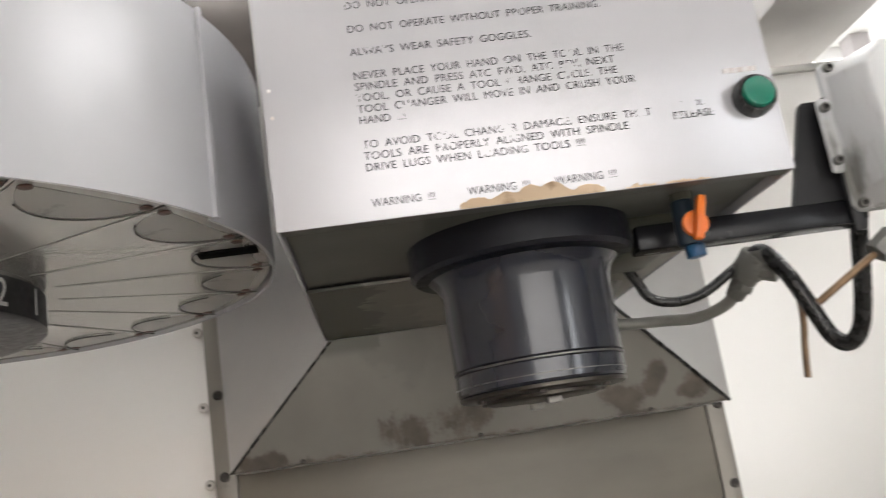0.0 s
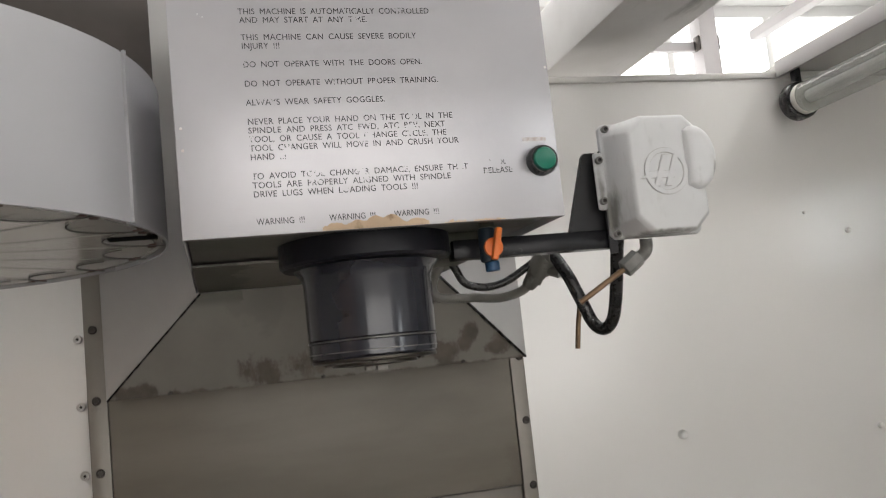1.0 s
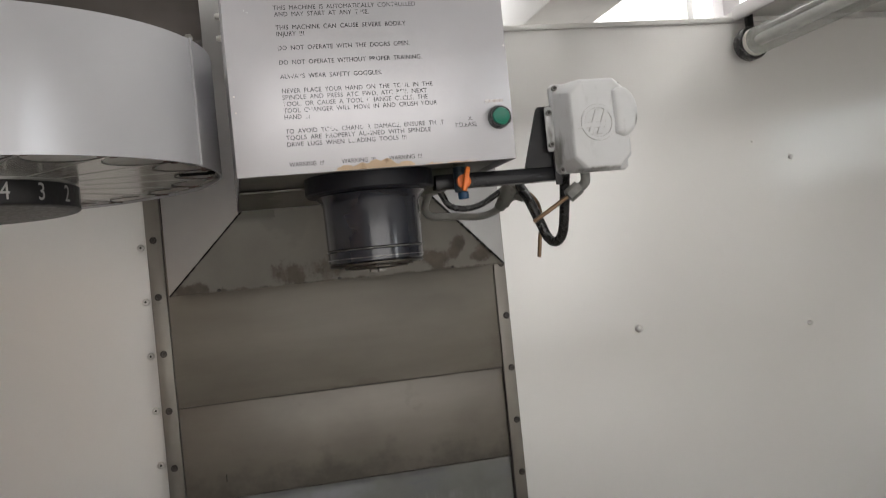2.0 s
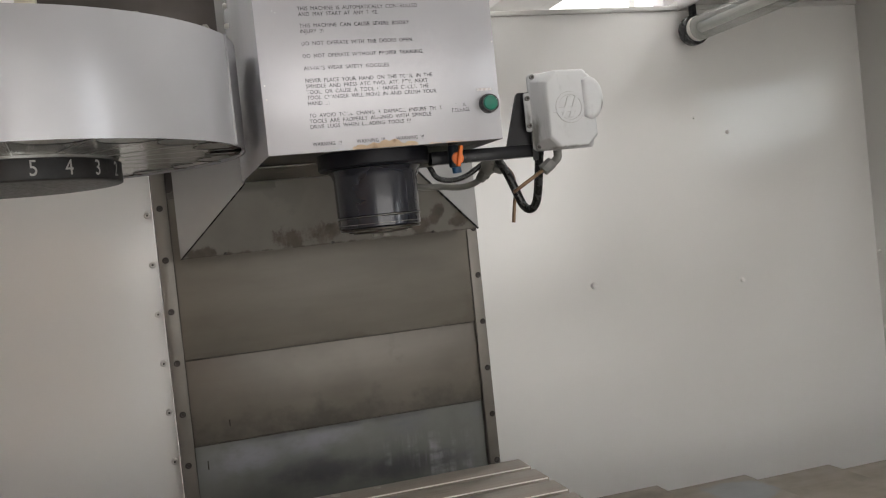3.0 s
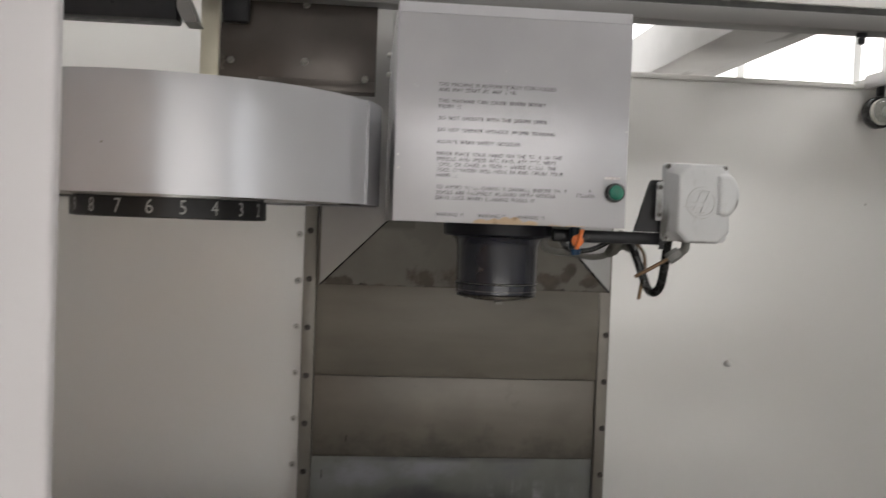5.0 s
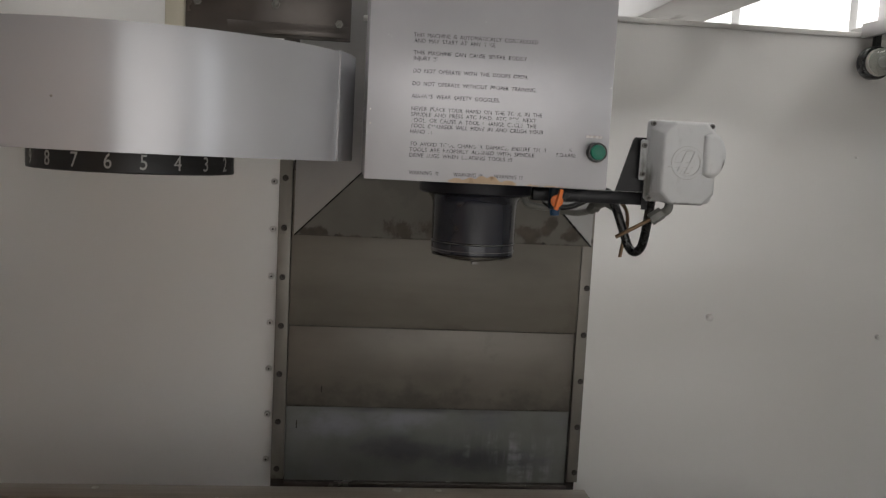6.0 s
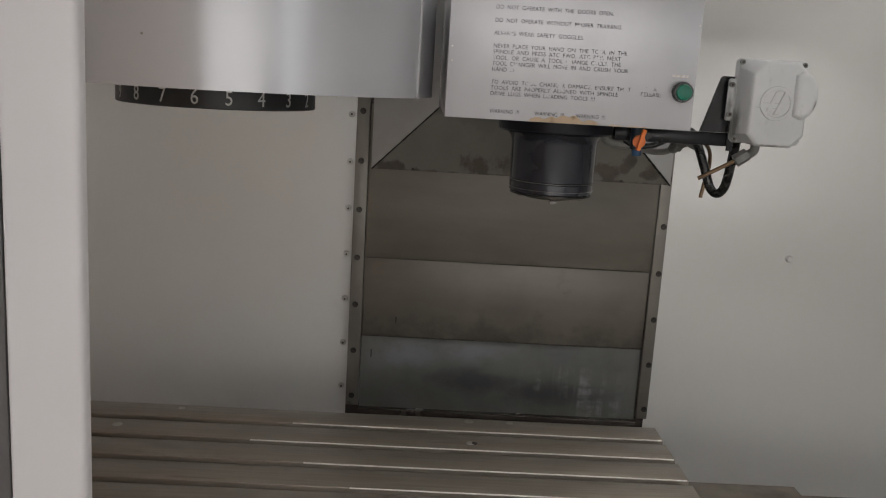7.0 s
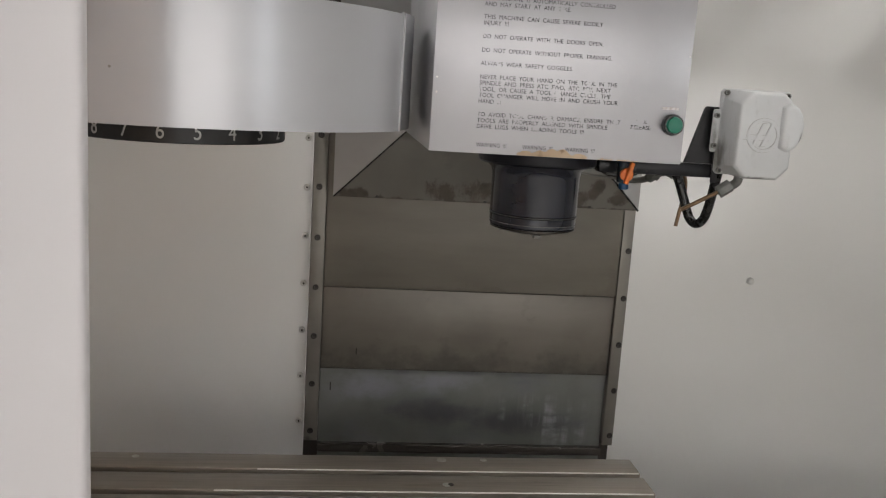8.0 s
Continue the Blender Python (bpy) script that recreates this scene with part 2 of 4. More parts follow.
DOORPAINT = surface("door_paint", (0.42, 0.400, 0.402), (0.46, 0.440, 0.442), (0.38, 0.44), scale=2, fine=500, relief=0.02)
HEADPAINT = worn("head_paint", (0.475, 0.47, 0.49), (0.51, 0.505, 0.525), (0.43, 0.425, 0.435), 0.06, 30.0, rough=(0.27, 0.33), metal=0.24, fine=900, stretch=(1, 1, 1), relief=0.03)
PANEL = worn("carriage_panel", (0.30, 0.292, 0.283), (0.345, 0.337, 0.326), (0.22, 0.212, 0.20), 0.22, 11.0, rough=(0.28, 0.42), metal=0.1, fine=500)
HOPPER = apron("apron_panel")
# apron colours doubled, in place of light missing on this downward face
REARPLATE_LIFTED = apron("rear_plate_lifted", 2.0)
BOSSGREEN = worn("oily_boss", (0.055, 0.057, 0.040), (0.085, 0.086, 0.062), (0.03, 0.03, 0.022), 0.4, 30.0, rough=(0.35, 0.55))
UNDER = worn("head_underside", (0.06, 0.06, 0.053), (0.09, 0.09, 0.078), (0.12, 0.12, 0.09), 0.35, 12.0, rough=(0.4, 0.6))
COVER = stained("way_cover_upper", (0.140, 0.126, 0.101), (0.177, 0.161, 0.132), (0.095, 0.081, 0.062), 1.122, 0.10, 0.15, 7.0, (1, 1, 2.2), rough=(0.45, 0.6), metal=0.1, stretch=(0.5, 1, 3))
COVERMID = stained("way_cover_middle", (0.143, 0.127, 0.105), (0.177, 0.159, 0.134), (0.075, 0.07, 0.058), 0.948, 0.085, 0.62, 12.0, (1, 1, 1.1), metal=0.15, stretch=(0.5, 1, 3))
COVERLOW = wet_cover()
GAPLINE = surface("gap_line_dark", (0.045, 0.038, 0.031), (0.09, 0.078, 0.064), (0.5, 0.7), scale=25)
STRIP = worn("edge_strip", (0.165, 0.152, 0.132), (0.215, 0.20, 0.175), (0.075, 0.067, 0.056), 0.36, 18.0, rough=(0.4, 0.6), metal=0.3)
SPINDLE = surface("spindle_enamel", (0.011, 0.0125, 0.020), (0.016, 0.018, 0.027), (0.12, 0.17), scale=10, fine=90, relief=0.004)
SPINDLE.node_tree.nodes["Principled BSDF"].inputs["Specular IOR Level"].default_value = 0.55
FLANGE = surface("oily_flange", (0.006, 0.0065, 0.010), (0.011, 0.011, 0.015), (0.35, 0.5), scale=30)
FLANGE.node_tree.nodes["Principled BSDF"].inputs["Specular IOR Level"].default_value = 0.25
NOSE = worn("worn_nose_steel", (0.035, 0.032, 0.027), (0.06, 0.053, 0.043), (0.02, 0.018, 0.015), 0.4, 40.0, rough=(0.35, 0.5), metal=0.8)
STEEL = surface("machined_steel", (0.42, 0.40, 0.36), (0.52, 0.50, 0.46), (0.25, 0.4), metal=1.0, scale=20, relief=0.05)
BOLT = surface("dark_screw", (0.03, 0.027, 0.024), (0.06, 0.05, 0.045), (0.4, 0.6), metal=0.5, scale=60)
SCREWPAINT = surface("bright_screw", (0.48, 0.465, 0.44), (0.58, 0.565, 0.54), (0.3, 0.4), metal=0.2, scale=60)
ZINC = surface("zinc_screw", (0.17, 0.165, 0.155), (0.26, 0.255, 0.24), (0.3, 0.45), metal=0.7, scale=60)
ARMBLACK = worn("oily_black_bar", (0.007, 0.007, 0.009), (0.012, 0.012, 0.014), (0.035, 0.035, 0.035), 0.35, 40.0, rough=(0.24, 0.5))
ARMBLACK.node_tree.nodes["Principled BSDF"].inputs["Specular IOR Level"].default_value = 0.22
PLATEBOLT = surface("oiled_bolt", (0.16, 0.15, 0.14), (0.24, 0.23, 0.21), (0.35, 0.5), metal=0.6, scale=60)
BLACK = surface("black_enamel", (0.010, 0.010, 0.012), (0.019, 0.019, 0.021), (0.26, 0.5), scale=14)
BLACK.node_tree.nodes["Principled BSDF"].inputs["Specular IOR Level"].default_value = 0.3
RUBBER = surface("black_rubber", (0.011, 0.011, 0.011), (0.016, 0.016, 0.016), (0.24, 0.30), scale=20)
SEAL = surface("door_seal_rubber", (0.05, 0.045, 0.045), (0.08, 0.075, 0.075), (0.45, 0.6), scale=10, stretch=(1, 1, 0.2))
GREYHOSE = surface("grey_hose", (0.17, 0.168, 0.155), (0.23, 0.228, 0.21), (0.3, 0.5), scale=30)
FITTING = worn("grey_fitting", (0.12, 0.12, 0.108), (0.17, 0.17, 0.155), (0.05, 0.045, 0.036), 0.55, 60.0, metal=0.3)
COPPER = surface("copper_tube", (0.13, 0.082, 0.048), (0.22, 0.145, 0.088), (0.3, 0.45), metal=0.8, scale=50)
CAST = cast_paint()
GREEN = surface("green_plastic", (0.0, 0.135, 0.085), (0.0, 0.16, 0.10), (0.3, 0.42), scale=40)
ORANGE = surface("orange_plastic", (0.78, 0.17, 0.02), (0.85, 0.21, 0.03), (0.35, 0.5), scale=40)
NAVY = surface("navy_plastic", (0.004, 0.012, 0.022), (0.007, 0.020, 0.034), (0.35, 0.5), scale=40)
BLUE = surface("blue_plastic", (0.004, 0.035, 0.08), (0.008, 0.06, 0.15), (0.35, 0.5), scale=40)
CREAM = surface("cream_paint", (0.52, 0.48, 0.38), (0.60, 0.56, 0.45), (0.4, 0.55), scale=8)
DARKSTEEL = worn("dark_plate", (0.072, 0.062, 0.056), (0.115, 0.10, 0.09), (0.035, 0.030, 0.027), 0.36, 9.0, rough=(0.26, 0.5), metal=0.5)
TABLE = worn("table_iron", (0.225, 0.196, 0.164), (0.275, 0.24, 0.203), (0.13, 0.10, 0.075), 0.34, 14.0, (0.25, 2.2, 1), rough=(0.34, 0.55), metal=0.4, fine=24.0, stretch=(1.1, 34, 1), relief=0.25)
XCOVER = patchy("side_cover_steel", (0.185, 0.16, 0.132), (0.225, 0.198, 0.167), (0.13, 0.11, 0.09), (0.21, 0.222, 0.235))
PEEL = worn("bare_primer", (0.40, 0.29, 0.19), (0.50, 0.38, 0.26), (0.24, 0.165, 0.10), 0.5, 60.0, rough=(0.6, 0.8))
RINGBLACK = surface("ring_black", (0.010, 0.010, 0.011), (0.016, 0.016, 0.017), (0.35, 0.5), scale=30)
DIGIT = surface("digit_white", (0.40, 0.395, 0.385), (0.52, 0.515, 0.50), (0.5, 0.6), scale=80)
DISC = worn("changer_disc", (0.43, 0.428, 0.41), (0.49, 0.488, 0.465), (0.24, 0.238, 0.22), 0.3, 14.0, rough=(0.22, 0.36), metal=0.6)
POCKET = worn("pocket_metal", (0.37, 0.368, 0.35), (0.43, 0.428, 0.405), (0.22, 0.218, 0.20), 0.45, 40.0, rough=(0.35, 0.5), metal=0.5)
VOID = surface("deep_black_gap", (0.004, 0.004, 0.004), (0.006, 0.006, 0.006), (0.85, 0.95), scale=30)
VOID.node_tree.nodes["Principled BSDF"].inputs["Specular IOR Level"].default_value = 0.05
LINE = surface("dark_groove", (0.03, 0.03, 0.03), (0.05, 0.05, 0.045), (0.6, 0.8), scale=30)
BROWNBOLT = surface("brown_screw", (0.06, 0.03, 0.022), (0.10, 0.05, 0.04), (0.4, 0.6), scale=60)
CEILING = surface("hall_white", (0.66, 0.66, 0.65), (0.74, 0.74, 0.73), (0.6, 0.8), scale=1.0, fine=30)
# floor colour is raised to bounce light onto the lower walls
FLOORMAT = surface("hall_concrete", (0.36, 0.345, 0.325), (0.43, 0.412, 0.388), (0.4, 0.7), scale=0.8, fine=20)
RODGREY = surface("unlit_rod", (0.68, 0.68, 0.66), (0.76, 0.76, 0.74), (0.3, 0.45), scale=30)
WHITEPLASTIC = surface("lamp_holder_white", (0.70, 0.69, 0.64), (0.76, 0.75, 0.70), (0.35, 0.5), scale=30)


def brushed():
    """Sheet metal brushed along the curve of the drum."""
    m, t, p = mat("brushed_aluminium")
    v = coords(t, (2, 2, 30))
    streak = noise_tex(t, v, 30.0, 2.0, 0.4)
    broad = noise_tex(t, coords(t), 5.0, 3.0)
    t.links.new(ramp(t, broad, (0.46, 0.46, 0.478), (0.50, 0.50, 0.518), 0.3, 0.7), p.inputs["Base Color"])
    t.links.new(ramp(t, streak, grey(0.22), grey(0.25), 0.2, 0.8), p.inputs["Roughness"])
    p.inputs["Metallic"].default_value = 0.27
    p.inputs["Anisotropic"].default_value = 0.5
    tan = t.nodes.new("ShaderNodeTangent")
    tan.direction_type, tan.axis = "RADIAL", "Z"
    t.links.new(tan.outputs[0], p.inputs["Tangent"])
    return m


def window_film():
    """Scratched, milky polycarbonate; its see-through tint is made warm to colour the light on the wall behind."""
    m, t, p = mat("scratched_polycarbonate")
    v = coords(t)
    # warm filter colour, added to warm the light on the left back wall
    clear = node(t, "ShaderNodeBsdfTransparent", Color=(0.82, 0.70, 0.60, 1))
    mix = t.nodes.new("ShaderNodeMixShader")
    p.inputs["Base Color"].default_value = (0.60, 0.63, 0.70, 1)
    p.inputs["Roughness"].default_value = 0.12
    t.links.new(ramp(t, noise_tex(t, v, 5.0, 6.0), grey(0.48), grey(0.64), 0.35, 0.7), mix.inputs[0])
    t.links.new(clear.outputs[0], mix.inputs[1])
    milk = node(t, "ShaderNodeBsdfTranslucent", Color=(0.80, 0.69, 0.60, 1))
    haze = t.nodes.new("ShaderNodeMixShader")
    haze.inputs[0].default_value = 0.5
    t.links.new(p.outputs[0], haze.inputs[1])
    t.links.new(milk.outputs[0], haze.inputs[2])
    t.links.new(haze.outputs[0], mix.inputs[2])
    t.links.new(mix.outputs[0], t.nodes["Material Output"].inputs["Surface"])
    return m


# where the print is rubbed: x, z, reach, how much
RUBS = (
    (0.006, 1.5510, 0.012, 0.20), (-0.004, 1.5434, 0.009, 0.19), (0.030, 1.5445, 0.008, 0.16), (0.048, 1.5434, 0.010, 0.20),
    (0.060, 1.5350, 0.016, 0.22), (0.012, 1.5356, 0.006, 0.18), (-0.085, 1.5278, 0.007, 0.20), (0.036, 1.5590, 0.006, 0.15),
    (-0.052, 1.5110, 0.016, 0.21), (-0.016, 1.5115, 0.007, 0.16), (0.024, 1.5110, 0.006, 0.18), (0.075, 1.5110, 0.009, 0.21),
    (-0.052, 1.5032, 0.013, 0.21), (-0.029, 1.5032, 0.006, 0.16), (-0.105, 1.4935, 0.005, 0.18), (-0.030, 1.4954, 0.009, 0.20),
    (0.108, 1.5150, 0.012, 0.20), (0.100, 1.5060, 0.006, 0.21), (0.122, 1.5060, 0.006, 0.21), (-0.076, 1.4720, 0.006, 0.20),
    (-0.008, 1.4715, 0.012, 0.21), (0.017, 1.4720, 0.006, 0.21), (0.050, 1.5512, 0.010, 0.13), (-0.043, 1.6267, 0.006, 0.06),
)


def ink():
    """Black print, rubbed away in places, most of all round the middle of the lower lines."""
    m, t, p = mat("worn_black_print")
    p.inputs["Base Color"].default_value = (0.022, 0.022, 0.026, 1)
    p.inputs["Roughness"].default_value = 0.5
    g = t.nodes.new("ShaderNodeNewGeometry")
    gone = node(t, "ShaderNodeBsdfTransparent")
    mix = t.nodes.new("ShaderNodeMixShader")
    wear = None
    for x, z, reach, much in RUBS:
        spot = (x, 0.0, z)
        place = node(t, "ShaderNodeVectorMath")
        place.operation = "DISTANCE"
        place.inputs[1].default_value = spot
        t.links.new(g.outputs["Position"], place.inputs[0])
        near = t.nodes.new("ShaderNodeMapRange")
        for k, v in (("From Min", 0.0), ("From Max", reach), ("To Min", much), ("To Max", 0.0)):
            near.inputs[k].default_value = v
        t.links.new(place.outputs["Value"], near.inputs["Value"])
        if wear is None:
            wear = near.outputs[0]
        else:
            top = t.nodes.new("ShaderNodeMath")
            top.operation = "MAXIMUM"
            t.links.new(wear, top.inputs[0])
            t.links.new(near.outputs[0], top.inputs[1])
            wear = top.outputs[0]
    big, small = noise_tex(t, g.outputs["Position"], 48.0, 2.0), noise_tex(t, g.outputs["Position"], 330.0, 2.0)
    add = t.nodes.new("ShaderNodeMath")
    add.operation = "MULTIPLY_ADD"
    add.inputs[1].default_value = 0.6
    t.links.new(small, add.inputs[0])
    t.links.new(big, add.inputs[2])
    both = t.nodes.new("ShaderNodeMath")
    t.links.new(add.outputs[0], both.inputs[0])
    t.links.new(wear, both.inputs[1])
    t.links.new(ramp(t, both.outputs[0], grey(0.0), grey(1.0), 0.965, 0.995), mix.inputs[0])
    t.links.new(p.outputs[0], mix.inputs[1])
    t.links.new(gone.outputs[0], mix.inputs[2])
    t.links.new(mix.outputs[0], t.nodes["Material Output"].inputs["Surface"])
    return m


def clear_pane():
    m, t, p = mat("clear_pane")
    clear = node(t, "ShaderNodeBsdfTransparent", Color=(0.9, 0.92, 0.92, 1))
    mix = t.nodes.new("ShaderNodeMixShader")
    mix.inputs[0].default_value = 0.12
    p.inputs["Roughness"].default_value = 0.08
    t.links.new(clear.outputs[0], mix.inputs[1])
    t.links.new(p.outputs[0], mix.inputs[2])
    t.links.new(mix.outputs[0], t.nodes["Material Output"].inputs["Surface"])
    return m


def clear_tube():
    """Clear plastic tube, hazed by use."""
    m, t, p = mat("hazed_lamp_tube")
    clear = node(t, "ShaderNodeBsdfTransparent", Color=(0.90, 0.91, 0.90, 1))
    mix = t.nodes.new("ShaderNodeMixShader")
    v = coords(t, (14, 0.2, 14))
    p.inputs["Base Color"].default_value = (0.56, 0.56, 0.545, 1)
    p.inputs["Roughness"].default_value = 0.07
    t.links.new(ramp(t, noise_tex(t, v, 9.0, 4.0), grey(0.20), grey(0.36), 0.3, 0.7), mix.inputs[0])
    t.links.new(clear.outputs[0], mix.inputs[1])
    t.links.new(p.outputs[0], mix.inputs[2])
    t.links.new(mix.outputs[0], t.nodes["Material Output"].inputs["Surface"])
    return m


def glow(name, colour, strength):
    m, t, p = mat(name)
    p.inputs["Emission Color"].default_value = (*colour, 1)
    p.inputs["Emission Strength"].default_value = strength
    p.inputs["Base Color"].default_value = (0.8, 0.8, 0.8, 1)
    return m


BRUSHED, FILM, INK, TUBE, CLEARPANE = brushed(), window_film(), ink(), clear_tube(), clear_pane()
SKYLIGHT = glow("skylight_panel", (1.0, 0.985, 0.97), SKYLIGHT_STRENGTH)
# unseen panels: one for the back wall's bright patch, one for the drum's streak
PATCHGLOW = glow("wall_patch_glow", (0.94, 0.97, 1.0), 5.0)
STREAKGLOW = glow("drum_streak_glow", (0.97, 0.98, 1.0), 5.5)
# unseen panes added as low frontal fill
FRONTFILL = glow("front_fill_glow", (1.0, 0.965, 0.93), 2.9)
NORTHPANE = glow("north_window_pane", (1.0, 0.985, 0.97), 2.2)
# stronger glow for an unseen roof strip, added to brighten rail and wall tops
FRONTBOOST = glow("front_skylight_panel", (1.0, 0.985, 0.97), 11.5)
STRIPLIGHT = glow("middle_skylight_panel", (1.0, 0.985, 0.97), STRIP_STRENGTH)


# ---- building helpers ----
def bm_box(x0, x1, y0, y1, z0, z1, bevel=0.0, seg=2, bm=None):
    bm = bm or bmesh.new()
    made = bmesh.ops.create_cube(bm, size=1.0, matrix=Matrix.Translation(((x0 + x1) / 2, (y0 + y1) / 2, (z0 + z1) / 2)) @ Matrix.Diagonal((x1 - x0, y1 - y0, z1 - z0, 1)))
    if bevel:
        edges = list({e for v in made["verts"] for e in v.link_edges})
        bmesh.ops.bevel(bm, geom=edges, offset=bevel, segments=seg, profile=0.5, affect="EDGES")
    return bm


def bm_cyl(r, a, b, seg=24, r2=None, bevel=0.0, bm=None):
    """A cylinder or cone from a to b."""
    bm = bm or bmesh.new()
    a, b = Vector(a), Vector(b)
    turn = (b - a).to_track_quat("Z", "Y").to_matrix().to_4x4()
    made = bmesh.ops.create_cone(bm, cap_ends=True, segments=seg, radius1=r, radius2=r if r2 is None else r2, depth=(b - a).length, matrix=Matrix.Translation((a + b) / 2) @ turn)
    if bevel:
        edges = [e for e in {e for v in made["verts"] for e in v.link_edges} if any(len(f.verts) > 4 for f in e.link_faces)]
        bmesh.ops.bevel(bm, geom=edges, offset=bevel, segments=2, profile=0.5, affect="EDGES")
    return bm


def bm_lathe(profile, centre, seg=64):
    """Turns (radius, z) pairs round the upright through centre."""
    bm = bmesh.new()
    cx, cy = centre
    rings = [[bm.verts.new((cx + r * math.cos(2 * math.pi * i / seg), cy + r * math.sin(2 * math.pi * i / seg), z)) for i in range(seg)] for r, z in profile]
    for lo, hi in zip(rings, rings[1:]):
        for i in range(seg):
            j = (i + 1) % seg
            bm.faces.new((lo[i], lo[j], hi[j], hi[i]))
    bm.faces.new(rings[0][::-1])
    bm.faces.new(rings[-1])
    bmesh.ops.recalc_face_normals(bm, faces=bm.faces)
    return bm


def bm_prism(outline, y0, y1):
    """An outline of (x, z) pairs, from y0 to y1."""
    bm = bmesh.new()
    front = [bm.verts.new((x, y0, z)) for x, z in outline]
    back = [bm.verts.new((x, y1, z)) for x, z in outline]
    bm.faces.new(front)
    bm.faces.new(back[::-1])
    for i in range(len(outline)):
        j = (i + 1) % len(outline)
        bm.faces.new((front[j], front[i], back[i], back[j]))
    bmesh.ops.recalc_face_normals(bm, faces=bm.faces)
    return bm


def spline(points, steps=8):
    """A smooth line through the points."""
    pts = [Vector(p) for p in points]
    pts = [2 * pts[0] - pts[1], *pts, 2 * pts[-1] - pts[-2]]
    out = []
    for p0, p1, p2, p3 in zip(pts, pts[1:], pts[2:], pts[3:]):
        for k in range(steps):
            u = k / steps
            out.append(0.5 * (2 * p1 + (p2 - p0) * u + (2 * p0 - 5 * p1 + 4 * p2 - p3) * u * u + (3 * p1 - p0 - 3 * p2 + p3) * u ** 3))
    return out + [pts[-2]]


def bm_hose(points, r, seg=14, steps=8):
    line = spline(points, steps) if steps > 1 else [Vector(p) for p in points]
    bm = bmesh.new()
    rings, side = [], None
    for i, p in enumerate(line):
        d = (line[min(i + 1, len(line) - 1)] - line[max(i - 1, 0)]).normalized()
        side = (side - d * side.dot(d)).normalized() if side else d.orthogonal().normalized()
        up = d.cross(side)
        rings.append([bm.verts.new(p + r * (math.cos(2 * math.pi * k / seg) * side + math.sin(2 * math.pi * k / seg) * up)) for k in range(seg)])
    for lo, hi in zip(rings, rings[1:]):
        for k in range(seg):
            j = (k + 1) % seg
            bm.faces.new((lo[k], lo[j], hi[j], hi[k]))
    bm.faces.new(rings[0][::-1])
    bm.faces.new(rings[-1])
    return bm


def to_mesh(name, bm, material, smooth=35):
    me = bpy.data.meshes.new(name)
    bm.to_mesh(me)
    bm.free()
    me.materials.append(material)
    if smooth:
        me.shade_smooth()
        me.set_sharp_from_angle(angle=radians(smooth))
    return me


def part(name, bm, material, parent, label="", smooth=35):
    ob = new(name, to_mesh(name, bm, material, smooth))
    ob.parent = parent
    return tagged(ob, label)


def thing(name, at, label, category, group=""):
    ob = new(name)
    ob.location = at
    ob.empty_display_size = 0.05
    return tagged(ob, label, category, group)


def under(parent, at):
    """Moves every part just built under a thing so that the thing's own place is its base."""
    for child in parent.children:
        child.matrix_parent_inverse = Matrix.Translation(-Vector(at))
    return parent


def structure(name, bm, material, label="", smooth=35):
    return tagged(new(name, to_mesh(name, bm, material, smooth)), label, "", "", "structure")


def solid(name, bm, material, label, category, group="", smooth=35):
    return tagged(new(name, to_mesh(name, bm, material, smooth)), label, category, group)


def share(name, mesh, at, parent, turn=(0, 0, 0)):
    ob = new(name, mesh)
    ob.parent = parent
    ob.location = at
    ob.rotation_euler = turn
    return ob


def text_mesh(name, words, size, material, space=1.0, word=1.0, depth=0.0, align="LEFT", bold=0.0):
    cu = bpy.data.curves.new(name, "FONT")
    cu.body, cu.size, cu.extrude, cu.align_x, cu.space_character, cu.space_word = words, size, depth, align, space, word
    cu.resolution_u = 3
    cu.offset = bold
    ob = bpy.data.objects.new(name, cu)
    scene.collection.objects.link(ob)
    me = bpy.data.meshes.new_from_object(ob.evaluated_get(bpy.context.evaluated_depsgraph_get()))
    bpy.data.objects.remove(ob)
    me.name = name
    me.materials.clear()
    me.materials.append(material)
    return me


# ---- the enclosure of the machine ----
WALL_Y = 0.68
ROOF_Z = 1.812
bm = bm_box(-1.30, -0.339, WALL_Y, WALL_Y + 0.03, 0.35, 2.05)
wall_left_back = structure("wall_back_left", bm, WALL, "off-white painted sheet-metal back wall of the machine")
bm = bm_box(0.339, 1.447, WALL_Y, WALL_Y + 0.03, 0.35, ROOF_Z - 0.012)
wall_right_back = structure("wall_back_right", bm, WALL, "glossy off-white painted back wall of the machine")
bm = bm_box(0.349, 1.447, WALL_Y - 0.008, WALL_Y + 0.05, ROOF_Z - 0.012, ROOF_Z, 0.003)
structure("trim_wall_top", bm, GREYWALL, "folded top edge of the back wall")
# the opening is out of view, added to let light reach the back wall
bm = bm_box(1.447, 1.477, -0.66, WALL_Y + 0.03, 0.35, 1.48)
bm_box(1.447, 1.477, -0.66, WALL_Y + 0.03, 1.67, ROOF_Z, bm=bm)
bm_box(1.447, 1.477, -0.66, -0.05, 1.48, 1.67, bm=bm)
bm_box(1.447, 1.477, 0.55, WALL_Y + 0.03, 1.48, 1.67, bm=bm)
wall_right = structure("wall_right", bm, GREYWALL, "grey-white painted side wall of the machine with an added opening for light")
structure("window_1", bm_box(1.460, 1.464, -0.05, 0.55, 1.48, 1.67), CLEARPANE, "clear pane over the added side opening")
structure("wall_left", bm_box(-1.33, -1.30, -0.66, WALL_Y + 0.03, 0.35, ROOF_Z), WALL, "off-white painted side wall of the machine")
